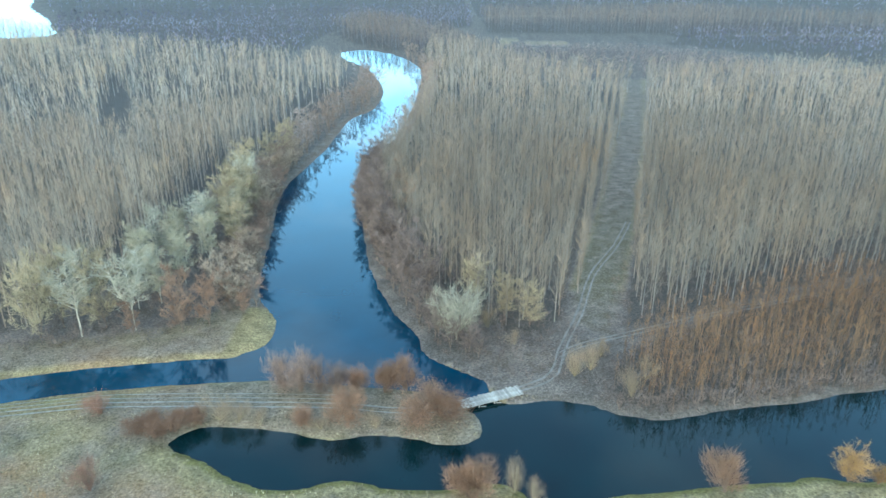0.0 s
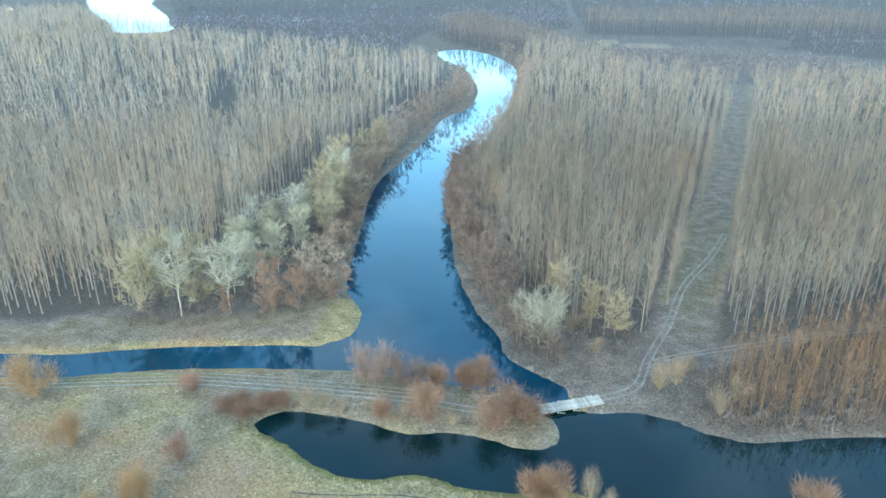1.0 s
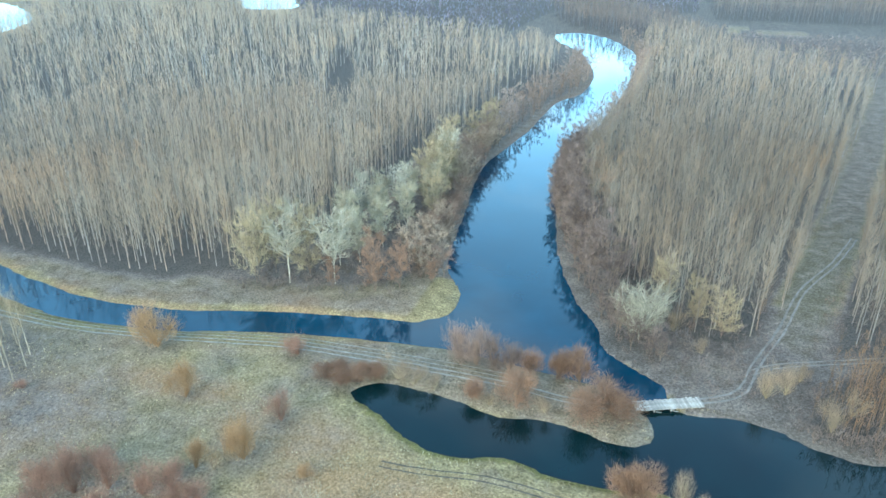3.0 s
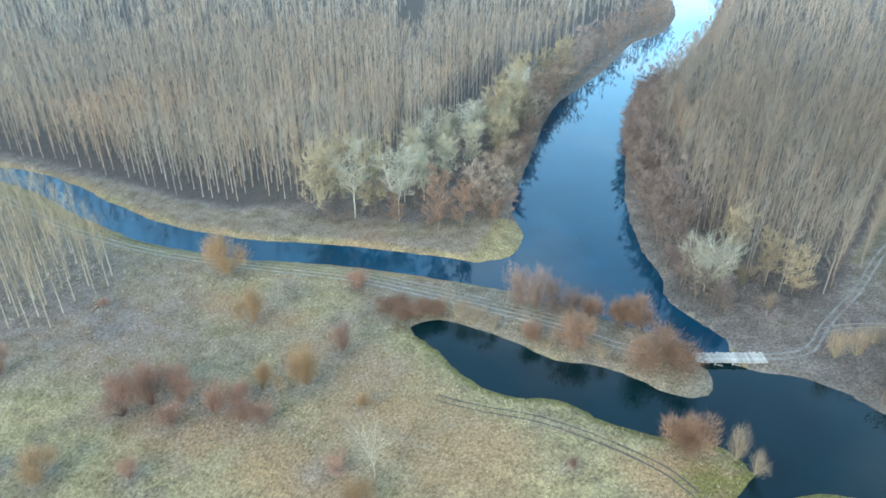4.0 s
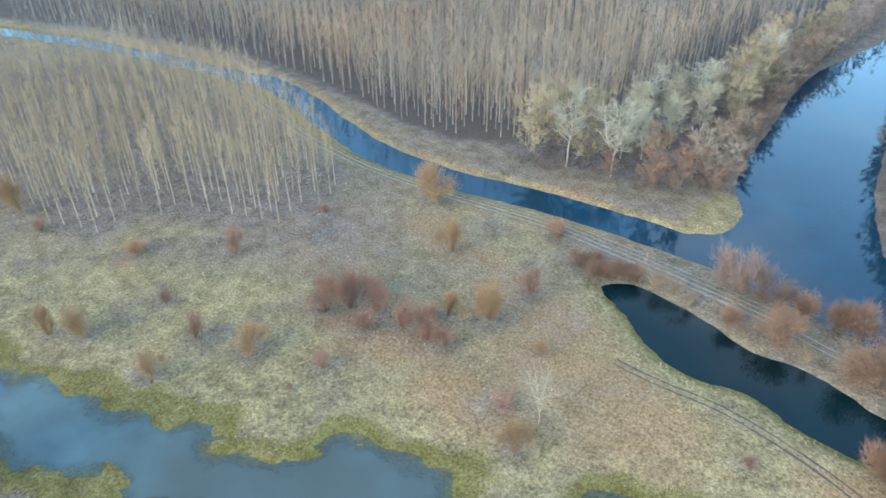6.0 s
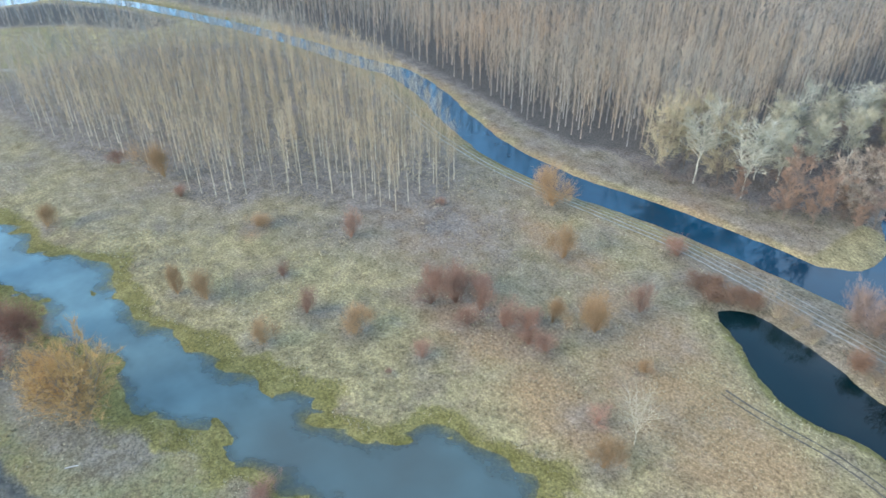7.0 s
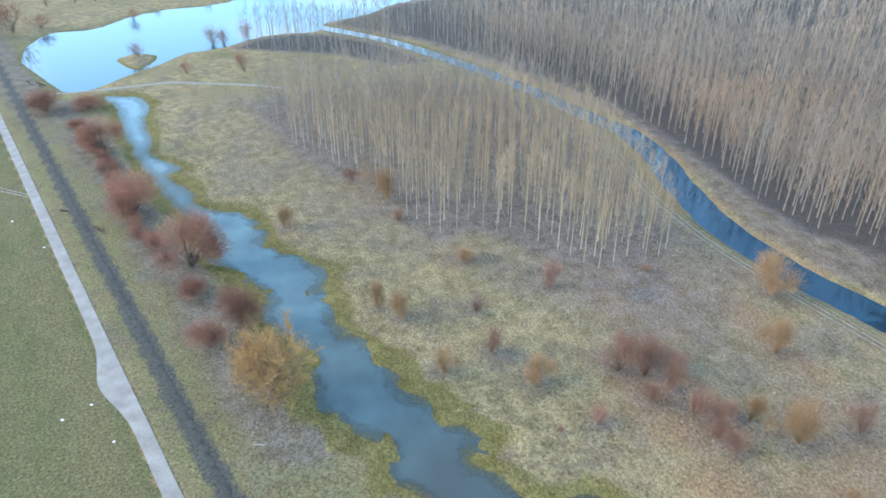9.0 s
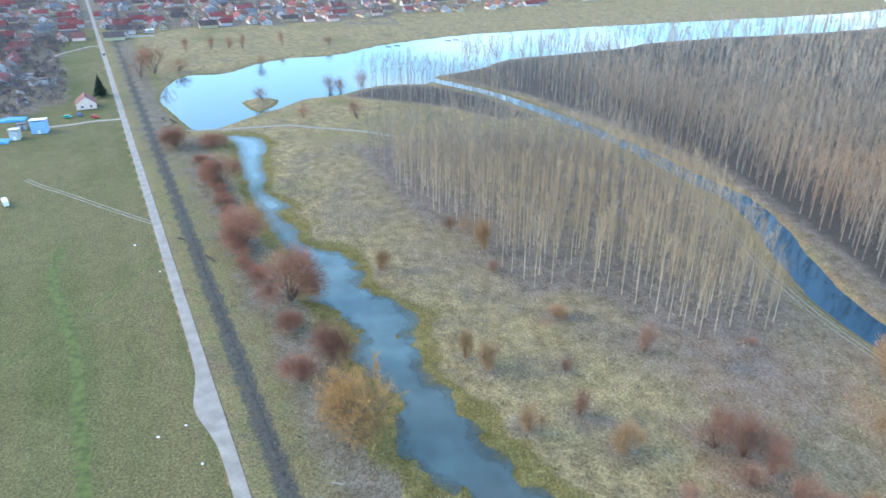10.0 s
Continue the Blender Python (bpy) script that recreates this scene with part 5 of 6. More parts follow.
BIG_ORANGE = [willow_meshes("big_willow", 430 + i, GOLD_TWIGS, 9000) for i in range(2)]
BIG_PINK = [plant_meshes("spit_willow", shrub_shape(435 + i, stems=50, twigs=7000, upright=0.3, size=9.0, twig_w=0.05, foot=0.9), (BROWN_BARK, PINK_TWIGS), ("framework", "crown")) for i in range(2)]
BIG_RED = [plant_meshes("big_red_willow", shrub_shape(440 + i, stems=50, twigs=9000, upright=0.35, size=9.0, twig_w=0.042, foot=1.0), (BROWN_BARK, RED_TWIGS), ("framework", "crown")) for i in range(3)]
LAKE_SHRUBS = [plant_meshes("lake_shrub", shrub_shape(450 + i, stems=24, twigs=600, upright=0.7, size=9.0, twig_w=0.07), (BROWN_BARK, RED_TWIGS), ("framework", "crown")) for i in range(3)]

def shrubs(name, places, meshes, label, group, shape=1.25, tall=1.0):
    for x, y, h, w in places:
        h *= tall
        plant(name, meshes[rng.randint(len(meshes))], x, y, rng.uniform(0, 360), (w * shape, w * shape, h), label, "shrub", group)


shrubs("orange_shrub", ORANGE_BUSHES, ORANGE_SHRUBS, "upright orange-brown leafless willow shrub in dry grass", "meadow shrubs", 1.5, 1.15)
shrubs("red_shrub", RED_BUSHES, RED_SHRUBS, "reddish leafless shrub in dry grass", "meadow shrubs", 1.35, 1.1)
shrubs("spit_shrub", SPIT_TALL, GREY_SHRUBS, "tall grey-brown leafless shrub on the spit's bank", "spit shrubs", 1.85, 1.3)
shrubs("spit_shrub", SPIT_PINK, PINK_SHRUBS, "pinkish leafless willow shrub on the spit", "spit shrubs", 1.7, 1.3)
shrubs("spit_shrub", SPIT_END, BIG_PINK, "wide orange-pink leafless willow on the spit's end", "spit shrubs", 1.6, 1.25)
shrubs("spit_shrub", SPIT_TIP, PINK_SHRUBS, "low reddish-brown leafless shrub at the backwater's tip", "spit shrubs", 1.4, 1.0)
shrubs("spit_shrub", SPIT_TAN, SAPLINGS, "small tan leafless shrub on the spit's shore", "spit shrubs", 1.6, 1.25)
shrubs("sapling", [(33, 147, 11, 6), (38, 150, 8, 4.5), (46, 138.5, 8, 6), (12.5, 171, 9, 4), (51, 146, 7, 5), (20, 163, 5, 4), (42, 157, 6, 4)], SAPLINGS, "upright tan-gold leafless sapling near the bridge", "saplings")
shrubs("shore_shrub", SHORE_BUSHES[:3], PINK_SHRUBS, "orange-brown leafless willow at the water's edge", "shore shrubs", 1.5, 1.25)
shrubs("shore_shrub", SHORE_BUSHES[3:5], SAPLINGS, "upright grey-tan leafless willow at the water's edge", "shore shrubs", 1.4, 1.25)
shrubs("shore_shrub", SHORE_BUSHES[5:6], PINK_SHRUBS, "orange-brown leafless willow at the water's edge", "shore shrubs", 1.6, 1.25)
shrubs("shore_shrub", SHORE_BUSHES[6:], BIG_ORANGE, "golden-brown leafless willow at the water's edge", "shore shrubs", 1.0, 1.0)
shrubs("marsh_willow", MARSH_WILLOWS[:2], BIG_ORANGE, "large round orange willow beside the marsh", "marsh willows", 1.15, 1.25)
shrubs("marsh_willow", MARSH_WILLOWS[2:], BIG_RED, "large reddish-brown willow beside the marsh", "marsh willows", 1.5, 1.05)
OSIERS = [plant_meshes("osier", shrub_shape(460 + i, upright=0.6, twigs=1700, twig_w=0.03), (BROWN_BARK, RED_TWIGS), ("framework", "crown")) for i in range(3)]
osier = curve_points([(-302, -63), (-270, -52), (-240, -43), (-210, -36), (-186, -27)], 3.0)
shrubs("osier_shrub", [(x + rng.uniform(-1, 1), y + rng.uniform(-1, 1), rng.uniform(3.0, 4.5), rng.uniform(5.5, 7.0)) for x, y in osier], OSIERS, "low red osier in a long row beside the marsh", "osier row")
shrubs("lake_shrub", LAKE_BUSHES, LAKE_SHRUBS, "grey-red leafless shrub near the lake", "lake shrubs")


def weeds():
    """Tussocks and dead stalks all over the meadow, in drifts."""
    rng = np.random.RandomState(61)
    n = 90000
    q = np.column_stack([rng.uniform(-330, 25, n), rng.uniform(-45, 140, n)])
    q = q[np.hypot(q[:, 0], q[:, 1]) > 55]
    deep, marsh = waters(q)
    keep = (np.minimum(deep, marsh) > 1.0) & (rough(q, 16.0, 63) + 0.35 * rough(q, 4.0, 65) + rng.normal(size=len(q)) * 0.4 - 0.5 * smooth(-q[:, 0], 170, 330) > 0.05) & (q[:, 1] - RAIL_SLOPE * q[:, 0] - RAIL_Y > 3)
    q = q[keep]
    q = q[line_distance(q, np.array(BANK_TRACK, float) + (0, 1.5)) > 3.6]
    z = height(q)
    k = 3
    foot = np.repeat(np.column_stack([q, z - 0.05]), k, 0) + np.column_stack([rng.normal(size=(len(q) * k, 2)) * 0.18, np.zeros(len(q) * k)])
    tall = np.repeat(rng.uniform(0.2, 0.6, len(q)), k) * (1 + 0.5 * np.repeat(rough(q, 20.0, 67), k))
    tip = foot + np.column_stack([rng.normal(size=(len(foot), 2)) * 0.3, np.ones(len(foot))]) * tall[:, None]
    v, f = slivers(foot, tip, np.full(len(foot), 0.15), rng)
    g = np.repeat(1 + 0.35 * rough(q, 9.0, 69) + rng.normal(size=len(q)) * 0.25, k * 3)
    w = np.repeat(0.12 * rough(q, 25.0, 70), k * 3)
    tint = np.clip(np.column_stack([g * (1 + w), g, g * (1 - w), np.ones(len(g))]), 0.55, 1.8)
    tagged(new("dry_weeds", mesh_of("dry_weeds", v, f, (WEEDS,), None, tint)), "tussocks and dead stalks of dry grass", "grass", kind="stuff")


WEEDS = material("dead_stalks", (0.33, 0.275, 0.165), vary=0.3, scale=5.0, tint=True)
weeds()


# ---- bridge ----
def box(bm, lo, hi, m=None):
    vs = [bm.verts.new(Vector((x, y, z)) if m is None else m @ Vector((x, y, z))) for x in (lo[0], hi[0]) for y in (lo[1], hi[1]) for z in (lo[2], hi[2])]
    for f in ((0, 1, 3, 2), (4, 6, 7, 5), (0, 4, 5, 1), (2, 3, 7, 6), (0, 2, 6, 4), (1, 5, 7, 3)):
        bm.faces.new([vs[i] for i in f])


def build_bridge():
    a, b = Vector((4.6, 135.4, 0)), Vector((19.4, 141.4, 0))
    turn = math.degrees(math.atan2(b.y - a.y, b.x - a.x))
    ob = new("footbridge")
    ob.matrix_basis = pose(a.x, a.y, 0.7, 0, 0, turn)
    tagged(ob, "old flat bridge with a pale weathered plank deck", "bridge")
    length = (b - a).length
    for y in (-1.2, 0.0, 1.2):
        bm = bmesh.new()
        box(bm, (0, y - 0.14, -0.42), (length, y + 0.14, -0.06))
        part("beam", bm, TIMBER, ob)
    r = random.Random(5)
    n = 40
    planks = []
    for k in range(4):
        bm = bmesh.new()
        box(bm, (-length / n * 0.47, -1.75, -0.05), (length / n * 0.47, 1.6 + 0.14 * k, 0.04))
        me = bpy.data.meshes.new("plank")
        bm.to_mesh(me)
        bm.free()
        planks.append(me)
    for i in range(n):
        part("plank", planks[r.randrange(4)], DECK, ob, m=pose((i + 0.5) * length / n, r.uniform(-0.25, 0.25), r.uniform(-0.01, 0.03), 0, 0, r.uniform(-2.5, 2.5)))
    for x in (4.2, 8.2, 11.6):
        for y in (-1.3, 1.3):
            bm = bmesh.new()
            v, f = tube([(x, y, -0.3), (x + 0.1, y * 1.05, -2.4)], [0.16, 0.18], 8)
            vs = [bm.verts.new(p) for p in v]
            for t in f:
                bm.faces.new([vs[i] for i in t])
            part("pile", bm, TIMBER, ob)
    for x in (5.0, 9.0):
        bm = bmesh.new()
        box(bm, (-1.0, -0.08, -0.08), (1.0, 0.08, 0.08))
        part("brace", bm, DECK, ob, m=pose(x, -1.95, -0.55, 0, 25, 20))


build_bridge()


# ---- village ----
def glass():
    m = material("window_glass", (0.05, 0.06, 0.07), rough=0.1, vary=0.1)
    return m


ROOFS = [material("roof_" + n, c, rough=0.85, vary=0.25, scale=2.0, random_object=True) for n, c in (
    ("red", (0.215, 0.062, 0.056)), ("orange", (0.225, 0.11, 0.078)), ("brown", (0.115, 0.085, 0.078)), ("grey", (0.17, 0.17, 0.18)), ("rust", (0.19, 0.085, 0.07)))]
WALLS = [material("wall_" + n, c, rough=0.9, vary=0.12, scale=1.5, random_object=True) for n, c in (
    ("white", (0.52, 0.50, 0.46)), ("cream", (0.54, 0.45, 0.29)), ("pink", (0.78, 0.55, 0.46)), ("grey", (0.42, 0.40, 0.38)))]
GLASS = glass()
DOOR = material("door_paint", (0.16, 0.10, 0.07), vary=0.2)
FRAME = material("window_frame", (0.7, 0.69, 0.66), vary=0.1)
BLUE = material("blue_paint", (0.27, 0.46, 0.68), rough=0.6, vary=0.15, scale=1.0)
TARP = material("blue_tarpaulin", (0.10, 0.34, 0.50), rough=0.5, vary=0.35, scale=1.5)
WHITE = material("white_paint", (0.78, 0.78, 0.76), rough=0.5, vary=0.1)
RUBBER = material("tyre_rubber", (0.03, 0.03, 0.03), vary=0.2)
CONCRETE = material("concrete", (0.5, 0.49, 0.46), vary=0.2, scale=1.0)
NEEDLES = material("dark_needles", (0.035, 0.055, 0.03), vary=0.3, scale=1.0)
DARK_WOOD = material("dark_wet_wood", (0.06, 0.05, 0.045), vary=0.3)


def box_part(name, lo, hi, mat, parent, label="", m=None):
    bm = bmesh.new()
    box(bm, lo, hi)
    return part(name, bm, mat, parent, label, m)


def house(l, w, eaves, ridge, roof_mat, wall_mat, label):
    """A gabled house: ridge along x."""
    ob = tagged(new("house"), label, "house", "village houses")
    bm = bmesh.new()
    a = [bm.verts.new((x, y, z)) for x in (-l / 2, l / 2) for y, z in ((-w / 2, -0.3), (w / 2, -0.3), (w / 2, eaves), (0, ridge - 0.12), (-w / 2, eaves))]
    bm.faces.new(a[4::-1])
    bm.faces.new(a[5:])
    for i in range(5):
        j = (i + 1) % 5
        bm.faces.new((a[i], a[j], a[5 + j], a[5 + i]))
    wall = part("wall", bm, wall_mat, ob)
    run = w / 2 + 0.45
    drop = (ridge - eaves) / (w / 2)
    for s in (-1, 1):
        bm = bmesh.new()
        p = [(0, ridge), (s * run, ridge - run * drop), (s * run, ridge - run * drop + 0.16), (0, ridge + 0.16)]
        e = [[bm.verts.new((x, y, z)) for y, z in p] for x in (-l / 2 - 0.4, l / 2 + 0.4)]
        bm.faces.new(e[0])
        bm.faces.new(e[1][::-1])
        for i in range(4):
            bm.faces.new((e[0][i], e[1][i], e[1][(i + 1) % 4], e[0][(i + 1) % 4]))
        part("roof_slope", bm, roof_mat, ob)
    box_part("chimney", (l * 0.18, 0.3, ridge - 1.0), (l * 0.18 + 0.6, 0.9, ridge + 0.9), ROOFS[4], ob)
    for x, y, along in ((l * 0.25, w / 2, 1), (l / 2, -w * 0.22, 0), (l / 2, w * 0.22, 0)):
        win = box_part("window", (-0.62 if along else -0.05, -0.05 if along else -0.62, -0.75), (0.62 if along else 0.05, 0.05 if along else 0.62, 0.75), FRAME, ob, m=pose(x, y, 1.7))
        s = math.copysign(0.02, y)
        box_part("pane", (-0.5 if along else 0.02, -0.03 + s if along else -0.5, -0.62), (0.5 if along else 0.07, 0.05 + s if along else 0.5, 0.62), GLASS, win)
    box_part("door", (-0.5, w / 2 - 0.02, -0.1), (0.5, w / 2 + 0.06, 2.05), DOOR, ob)
    return ob


def road_y(x):
    return ROAD_SLOPE * x + ROAD_Y


SPECIAL = ((-779, -293, 0, 108), (-760, -262, 7, 108), (-721, -249, 13, 108), (-831, -296, 3, 108), (-587, -242, 0, 108), (-652, -257, 4, 18), (-642, -275, 7, 100), (-506, -222, 4, 20), (-865, -255, 0, 108), (-760, -228, 7, 108), (-696, -209, 4, 18), (-708, -197, 13, 108), (-626, -183, 2, 108), (-806, -310, 1, 18), (-726, -296, 5, 108), (-688, -256, 3, 108), (-625, -224, 1, 30), (-752, -196, 9, 108), (-784, -188, 3, 18), (-828, -179, 0, 20), (-739, -152, 2, 108))


def build_village():
    r = random.Random(12)
    kinds = []
    labels = ("red", "orange", "brown", "grey", "rust-red")
    walls = ("white", "cream", "pinkish", "grey")
    for i in range(14):
        a, b = (0, 4, 2, 3, 1, 2, 0)[i % 7], (0, 1, 3, 2, 3, 0, 1)[(i * 3) % 7]
        l, w = r.uniform(10, 18), r.uniform(7, 9.5)
        e = r.uniform(2.8, 3.6)
        kinds.append(house(l, w, e, e + w * r.uniform(0.32, 0.45), ROOFS[a], WALLS[b], "%s-walled village house with a %s tiled roof" % (walls[b], labels[a])))
        kinds[-1].matrix_basis = pose(-700 - 19 * i, road_y(-700 - 19 * i) + (15 if i % 2 else -16), 0.3, 0, 0, 18 + 90 * (i % 3 == 0))
    used = [(k.location.x, k.location.y) for k in kinds]

    def put(x, y, turn):
        if min(math.hypot(x - a, y - b) for a, b in used) < 12.5:
            return
        used.append((x, y))
        copy_thing(kinds[r.randrange(14)], pose(x, y, 0.3, 0, 0, turn))

    # larger houses beside the crossing
    for x, y, k, turn in SPECIAL:
        used.append((x, y))
        copy_thing(kinds[k], pose(x, y, 0.3, 0, 0, turn))
    # streets of plots beside the road and behind the dike
    for i in range(31):
        x = -470 - 17 * i
        for k in range(8):
            off = -22 - 20 * k if x < -610 else -62 - 20 * k
            y = road_y(x) + off + r.uniform(-5, 5)
            if y > -420 and x > -1000 and r.random() < 0.72:
                put(x + r.uniform(-5, 5), y, 18 + 90 * r.randrange(2) + r.uniform(-6, 6))
    for i in range(18):
        x = -668 - 17 * i
        for k in range(30):
            y = road_y(x) + 18 + 20 * k + r.uniform(-5, 5)
            edge = np.interp(y, DIKE[:, 1], DIKE[:, 0])
            if x < edge - 20 and r.random() < (0.6 if y < 60 else 0.36):
                put(x + r.uniform(-5, 5), y, 18 + 90 * r.randrange(2) + r.uniform(-6, 6))
    for x, y in ((-930, 960), (-890, 985), (-924, 1074), (-975, 1194), (-950, 1010), (-905, 1040), (-985, 1090), (-1010, 1000), (-880, 1110), (-940, 1140)):
        put(x, y, r.uniform(0, 180))


build_village()
pink = house(11.0, 10.0, 3.3, 7.2, ROOFS[4], WALLS[2], "small pink house with a brown gabled roof by the road")
pink.matrix_basis = pose(-402, -139, 0.35, 0, 0, 18)


def shed(name, x, y, l, w, h, turn, mat, roof_mat, label):
    ob = tagged(new(name), label, "shed")
    ob.matrix_basis = pose(x, y, 0.3, 0, 0, turn)
    box_part("wall", (-l / 2, -w / 2, -0.3), (l / 2, w / 2, h), mat, ob)
    bm = bmesh.new()
    p = [(-l / 2 - 0.3, h + 0.06), (l / 2 + 0.3, h + 0.7), (l / 2 + 0.3, h + 0.82), (-l / 2 - 0.3, h + 0.18)]
    e = [[bm.verts.new((a, b, c)) for a, c in p] for b in (-w / 2 - 0.25, w / 2 + 0.25)]
    bm.faces.new(e[0])
    bm.faces.new(e[1][::-1])
    for i in range(4):
        bm.faces.new((e[0][i], e[1][i], e[1][(i + 1) % 4], e[0][(i + 1) % 4]))
    part("roof", bm, roof_mat, ob)
    box_part("door", (l / 2 - 0.02, -0.6, -0.2), (l / 2 + 0.05, 0.6, 2.0), roof_mat, ob)
    return ob


shed("long_shed", -479, -200, 13, 5, 2.8, 100, WALLS[0], ROOFS[3], "low white shed with a grey roof among gardens")
shed("long_shed", -464, -183, 15, 7, 3.2, 105, WALLS[0], ROOFS[2], "long white outbuilding with a brown roof")
shed("long_shed", -486, -212, 6, 5, 2.8, 20, WALLS[0], ROOFS[3], "small white outbuilding among bare trees")
shed("garden_shed", -415, -177, 7, 5, 2.6, 30, WALLS[3], ROOFS[3], "grey garden shed with a felt roof")
shed("garden_shed", -440, -186, 6, 4, 2.4, 60, WALLS[3], ROOFS[4], "garden shed with a rusty sheet roof")
shed("garden_shed", -455, -208, 6, 5, 2.4, 10, WALLS[1], ROOFS[2], "cream garden shed with a brown roof")


def wall_run(a, b, h, label):
    """A plastered yard wall with a coping and posts."""
    a, b = Vector((*a, 0)), Vector((*b, 0))
    n = (b - a).length
    ob = tagged(new("yard_wall"), label, "wall")
    ob.matrix_basis = pose(a.x, a.y, 0.2, 0, 0, math.degrees(math.atan2(b.y - a.y, b.x - a.x)))
    box_part("panel", (0, -0.12, -0.3), (n, 0.12, h), WALLS[0], ob)
    box_part("coping", (-0.1, -0.2, h), (n + 0.1, 0.2, h + 0.12), CONCRETE, ob)
    for i in range(int(n / 6) + 1):
        box_part("post", (-0.2, -0.19, -0.3), (0.2, 0.19, h + 0.2), WALLS[0], ob, m=pose(i * 6, 0, 0))


wall_run((-636, -187), (-632, -153), 2.3, "white plastered yard wall at the village edge")
shed("white_hut", -655, -178, 9, 6, 2.8, 108, WALLS[0], ROOFS[3], "low white yard building behind a wall")
shed("white_hut", -660, -163, 8, 5, 2.6, 108, WALLS[0], WHITE, "low white store behind a wall")
shed("blue_shed", -355, -146.5, 6.0, 6.8, 6.2, 8, BLUE, WHITE, "bright blue shed with a pale roof at a field's edge")
shed("white_hut", -345, -154, 5.0, 4.0, 4.6, 8, WALLS[0], WHITE, "cream-white hut beside a blue tarpaulin")
shed("garden_shed", -362, -157.5, 5.0, 4.0, 2.6, 20, WALLS[3], ROOFS[3], "small grey garden shed among bare shrubs")


def tarp(x, y, l, w, turn, label):
    """A sagging sheet stretched over a low frame."""
    bm = bmesh.new()
    n = 8
    g = [[bm.verts.new(((i / n - 0.5) * l, (j / n - 0.5) * w, 0.9 + 0.5 * math.sin(math.pi * j / n) + 0.12 * math.sin(i * 2.1 + j))) for j in range(n + 1)] for i in range(n + 1)]
    for i in range(n):
        for j in range(n):
            bm.faces.new((g[i][j], g[i + 1][j], g[i + 1][j + 1], g[i][j + 1]))
    rim = [g[i][0] for i in range(n + 1)] + [g[n][j] for j in range(1, n + 1)] + [g[i][n] for i in range(n - 1, -1, -1)] + [g[0][j] for j in range(n - 1, 0, -1)]
    low = [bm.verts.new((v.co.x * 1.02, v.co.y * 1.02, -0.2)) for v in rim]
    for i in range(len(rim)):
        j = (i + 1) % len(rim)
        bm.faces.new((rim[i], rim[j], low[j], low[i]))
    ob = tagged(part("tarpaulin", bm, TARP), label, "tarpaulin")
    ob.matrix_basis = pose(x, y, 0.4, 0, 0, turn)


tarp(-339, -160, 6, 10, 8, "sagging blue tarpaulin over a plot")
tarp(-378, -168, 7, 12, 8, "faded blue tarpaulin over a garden plot")


def car(x, y, turn, mat, label, van=False):
    ob = tagged(new("car"), label, "car")
    ob.matrix_basis = pose(x, y, ground_z(x, y) + 0.12, 0, 0, turn)
    bm = bmesh.new()
    prof = [(-2.1, 0.3), (2.1, 0.3), (2.15, 0.75), (1.2, 0.95), (0.7, 1.45), (-1.3, 1.48), (-2.0, 1.0), (-2.15, 0.7)]
    if van:
        prof = [(-2.4, 0.3), (2.4, 0.3), (2.4, 0.9), (2.2, 2.2), (-2.4, 2.25), (-2.45, 0.6)]
    e = [[bm.verts.new((a, b, c)) for a, c in prof] for b in (-0.85, 0.85)]
    bm.faces.new(e[0])
    bm.faces.new(e[1][::-1])
    n = len(prof)
    for i in range(n):
        bm.faces.new((e[0][i], e[1][i], e[1][(i + 1) % n], e[0][(i + 1) % n]))
    bmesh.ops.recalc_face_normals(bm, faces=bm.faces)
    part("body", bm, mat, ob)
    for s in (-1, 1):
        box_part("side_window", (-1.1, s * 0.86 - 0.01, 1.0), (0.6, s * 0.86 + 0.01, 1.35), GLASS, ob)
        for a in (-1.35, 1.35):
            v, f = tube([(a, s * 0.72, 0.32), (a, s * 0.9, 0.32)], [0.32, 0.32], 10)
            part("wheel", mesh_of("wheel", v, f, (RUBBER,)), None, ob)


car(-556, -172.3, 18, GLASS, "dark car driving on the narrow road")
car(-378, -128, 60, material("car_red", (0.4, 0.04, 0.04), rough=0.4), "small red car parked in the yard")
car(-383, -137, 20, material("car_blue", (0.05, 0.1, 0.25), rough=0.4), "dark blue car parked in the yard")
car(-380, -142, 100, material("car_green", (0.05, 0.35, 0.25), rough=0.4), "turquoise car parked in the yard")
car(-258, -125, 30, WHITE, "white caravan standing on the meadow", True)
lay("road_side", [ribbon([(-374, -113), (-372, -125), (-366, -138), (-362, -150)], 1.4, 1.4, 0.06, 0.1, 51), ribbon([(-600, -186), (-590, -196), (-560, -206), (-530, -204)], 1.6, 1.6, 0.06, 0.1, 52), ribbon([(-738, -233), (-745, -200), (-755, -165), (-770, -120), (-800, -40), (-850, 60)], 2.2, 2.2, 0.06, 0.1, 53), ribbon([(-738, -233), (-725, -262), (-712, -300)], 2.2, 2.2, 0.06, 0.1, 54)], ASPHALT, "pale side lane leaving the road", "road")


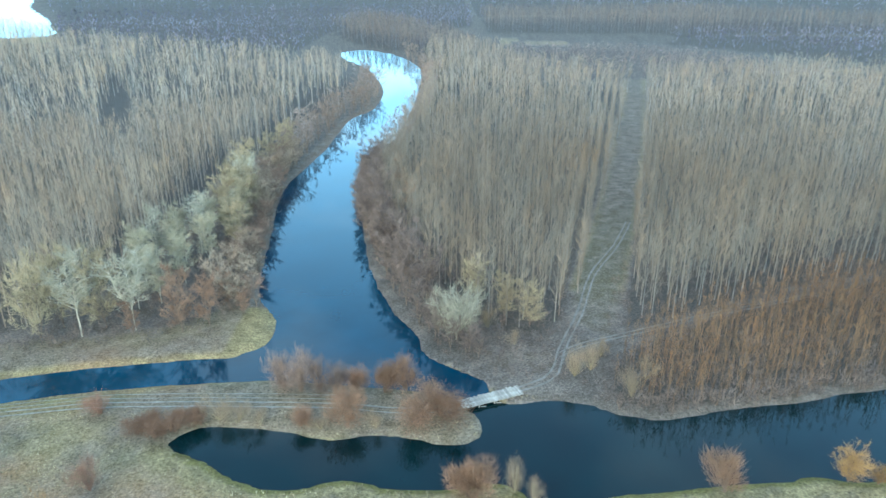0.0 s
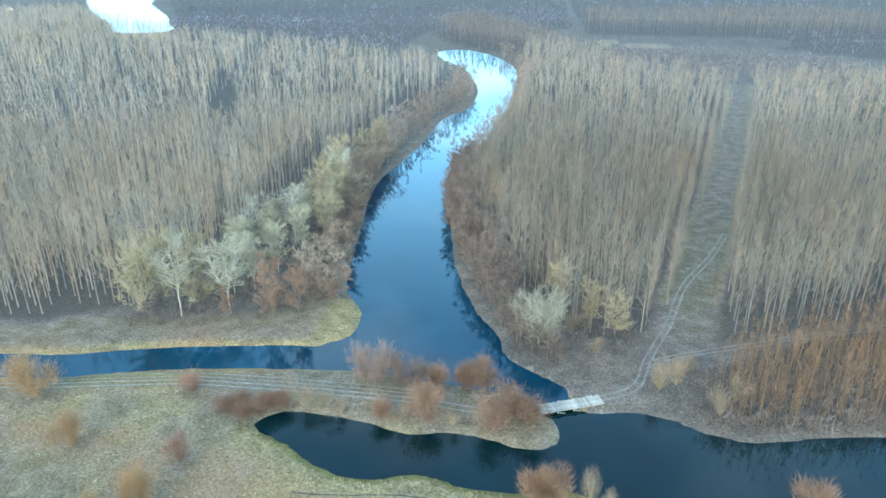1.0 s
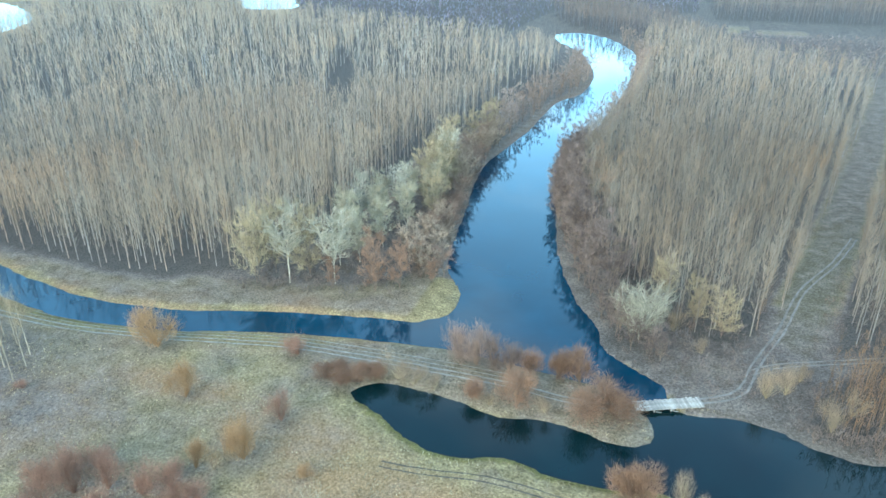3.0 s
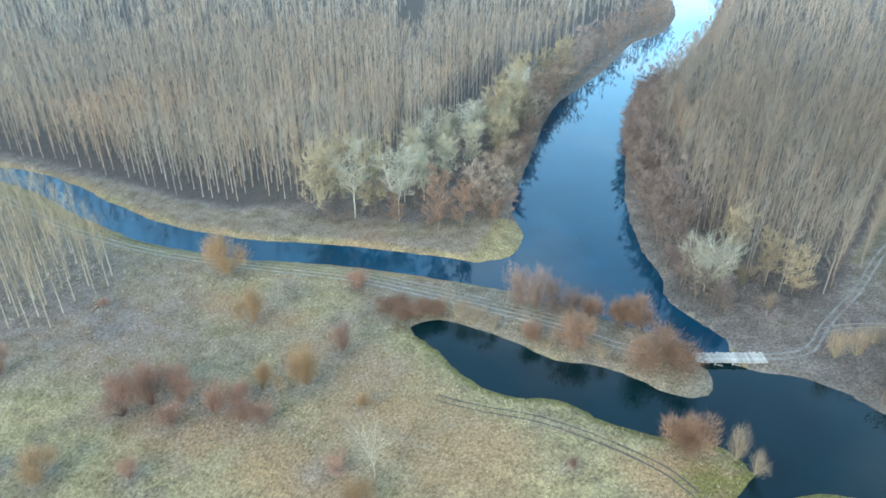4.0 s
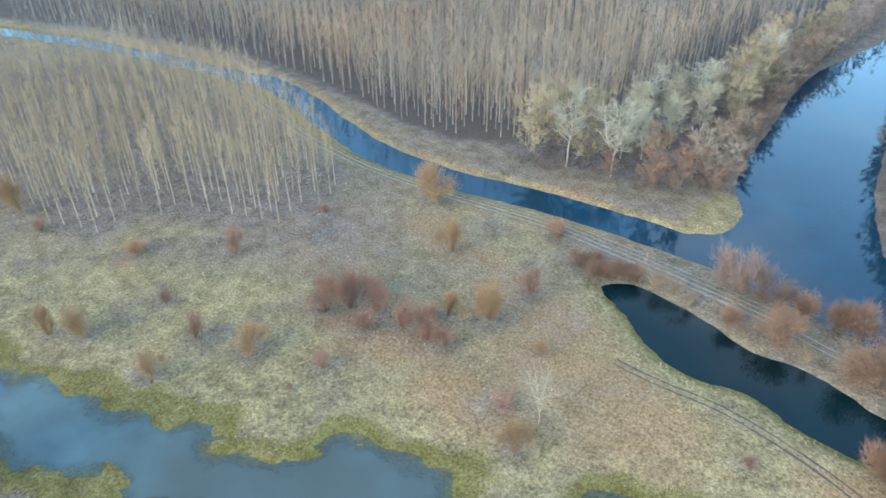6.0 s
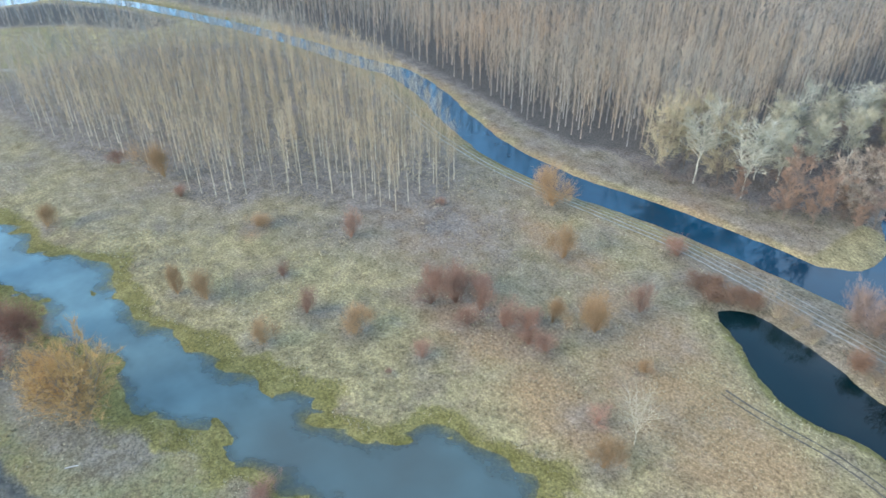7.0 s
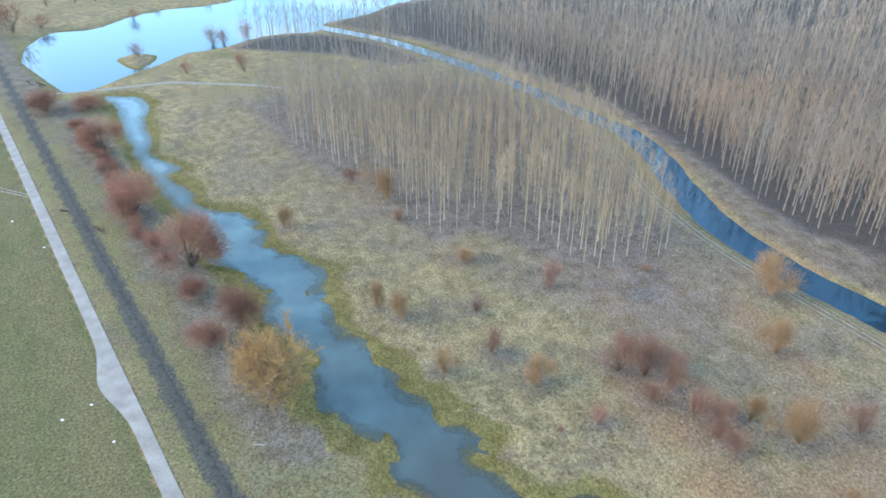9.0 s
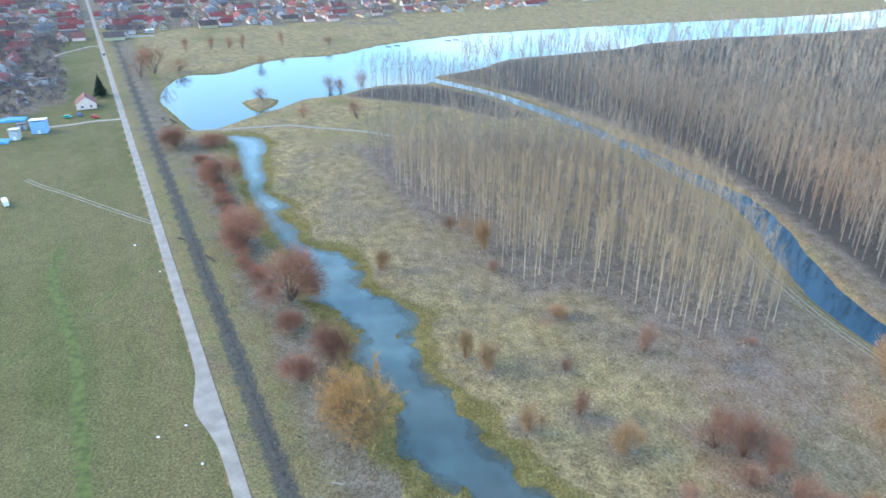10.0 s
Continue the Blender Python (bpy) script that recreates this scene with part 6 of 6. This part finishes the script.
def conifer(x, y, h, seed):
    r = np.random.RandomState(seed)
    ob = tagged(thing("spruce_tree", x, y), "dark green spruce beside the pink house", "tree")
    v, f = tube([(0, 0, 0), (0, 0, h)], [0.3, 0.03], 6)
    part("trunk", mesh_of("spruce_trunk", v, f, (BROWN_BARK,)), None, ob)
    n = 1500
    z = r.uniform(0.08, 1.0, n) ** 0.8 * h
    a = r.uniform(0, 2 * math.pi, n)
    out = (1 - z / h) * h * 0.55 * r.uniform(0.3, 1.0, n) + 0.1
    s = np.column_stack([np.cos(a) * out * 0.2, np.sin(a) * out * 0.2, z])
    e = np.column_stack([np.cos(a) * out, np.sin(a) * out, z - out * 0.25])
    v, f = slivers(s, e, np.full(n, 0.7), r)
    part("crown", mesh_of("spruce_crown", v, f, (NEEDLES,)), None, ob)


conifer(-424, -137.5, 13.0, 3)
conifer(-429, -139.5, 10.0, 4)

# bare garden trees between the houses
r2 = np.random.RandomState(77)
gx = r2.uniform(-1000, -420, 4400)
gy = r2.uniform(-420, 420, 4400)
gq = np.column_stack([gx, gy])
side = gq[:, 1] - ROAD_SLOPE * gq[:, 0] - ROAD_Y
edge = np.interp(gq[:, 1], DIKE[:, 1], DIKE[:, 0])
ok = ((side < -14) & (gq[:, 0] < -560)) | ((side < -45) & (gq[:, 0] < -440)) | ((side > 10) & (gq[:, 0] < edge - 14))
GARDEN = [(*shrub_shape(190 + i, stems=2, twigs=26, upright=0.5, twig_w=0.31), 1.0) for i in range(4)]
plots = rows_in(PLOTS, 6.0, 6.5, 15, 2.2, r2)
plots = plots[(r2.uniform(size=len(plots)) < 0.7) & (plots[:, 0] > -640)]
PLOT_SHRUBS = [(*shrub_shape(195 + i, stems=3, twigs=80, upright=0.5, twig_w=0.34), 1.0) for i in range(4)]
stand("plot_shrubs", plots, PLOT_SHRUBS, 3.5, 8.5, (SCRUB_BARK, SCRUB_TWIGS), "bare brown shrubs and fruit trees on garden plots", 79, tone=0.72)
stand("garden_trees", gq[ok], GARDEN, 4, 10, (SCRUB_BARK, SCRUB_TWIGS), "bare dark garden trees and shrubs between houses", 78)


# ---- small things by the water ----
def boat(x, y, turn):
    bm = bmesh.new()
    rings = []
    for a, w, z in ((-2.2, 0.35, 0.32), (-1.2, 0.62, 0.22), (0.6, 0.66, 0.2), (1.8, 0.34, 0.3), (2.5, 0.03, 0.45)):
        rings.append([bm.verts.new((a, b * w, c)) for b, c in ((-1, z), (-0.7, -0.15), (0.7, -0.15), (1, z), (0.85, z), (0.55, -0.02), (-0.55, -0.02), (-0.85, z))])
    for p, q in zip(rings, rings[1:]):
        for i in range(8):
            bm.faces.new((p[i], p[(i + 1) % 8], q[(i + 1) % 8], q[i]))
    bm.faces.new(rings[0])
    bm.faces.new(rings[-1][::-1])
    ob = tagged(part("rowing_boat", bm, DARK_WOOD), "dark flat rowing boat moored at the lake shore", "boat", "boats")
    ob.matrix_basis = pose(x, y, WATER_Z + 0.05, 0, 0, turn)


for x, y, t in ((-571, 40, 60), (-575, 47, 80), (-594, 92, 70), (-597, 99, 75)):
    boat(x, y, t)


def log(x, y, l, rad, turn, mat, label):
    rr = np.random.RandomState(int(abs(x * 10)))
    xs = np.linspace(-l / 2, l / 2, 5)
    v, f = tube(np.column_stack([xs, rr.normal(size=5) * 0.06 * l / 4, np.full(5, rad * 0.8)]), [rad, rad * 0.95, rad * 0.9, rad * 0.8, rad * 0.6], 7)
    ob = tagged(new("log", mesh_of("log", v, f, (mat,))), label, "log", "loose wood")
    ob.matrix_basis = pose(x, y, ground_z(x, y) + 0.02, 0, 0, turn)


for x, y, l, rad, t in ((-370.5, -92, 8, 0.35, 20), (-367, -86.5, 9, 0.35, 35), (-363, -86, 6, 0.3, 10), (-219, -55.5, 2.6, 0.25, 60), (-203.5, -44.5, 3.2, 0.3, 30), (-201.8, -43.0, 3.0, 0.25, 35), (-101.5, -5.2, 2.2, 0.12, 70)):
    log(x, y, l, rad, t, DARK_WOOD if x < -190 else TIMBER, "dark fallen log lying in grass" if x < -190 else "pale broken branch lying on the ground")


def litter(x, y, s):
    bm = bmesh.new()
    bmesh.ops.create_icosphere(bm, subdivisions=2, radius=s)
    rr = random.Random(int(abs(x * 7)))
    for v in bm.verts:
        v.co *= rr.uniform(0.7, 1.1)
        v.co.z = max(v.co.z * 0.6, -0.05)
    ob = tagged(part("litter_bag", bm, WHITE), "crumpled white litter bag in the grass", "litter", "litter")
    ob.matrix_basis = pose(x, y, ground_z(x, y) + 0.03)


for x, y, s in ((-119.8, -42.0, 0.35), (-110.5, -31.6, 0.3), (-122.8, -37.0, 0.3), (-216, -69.5, 0.4), (-196, -57.5, 0.3), (-98, -59, 0.25)):
    litter(x, y, s)
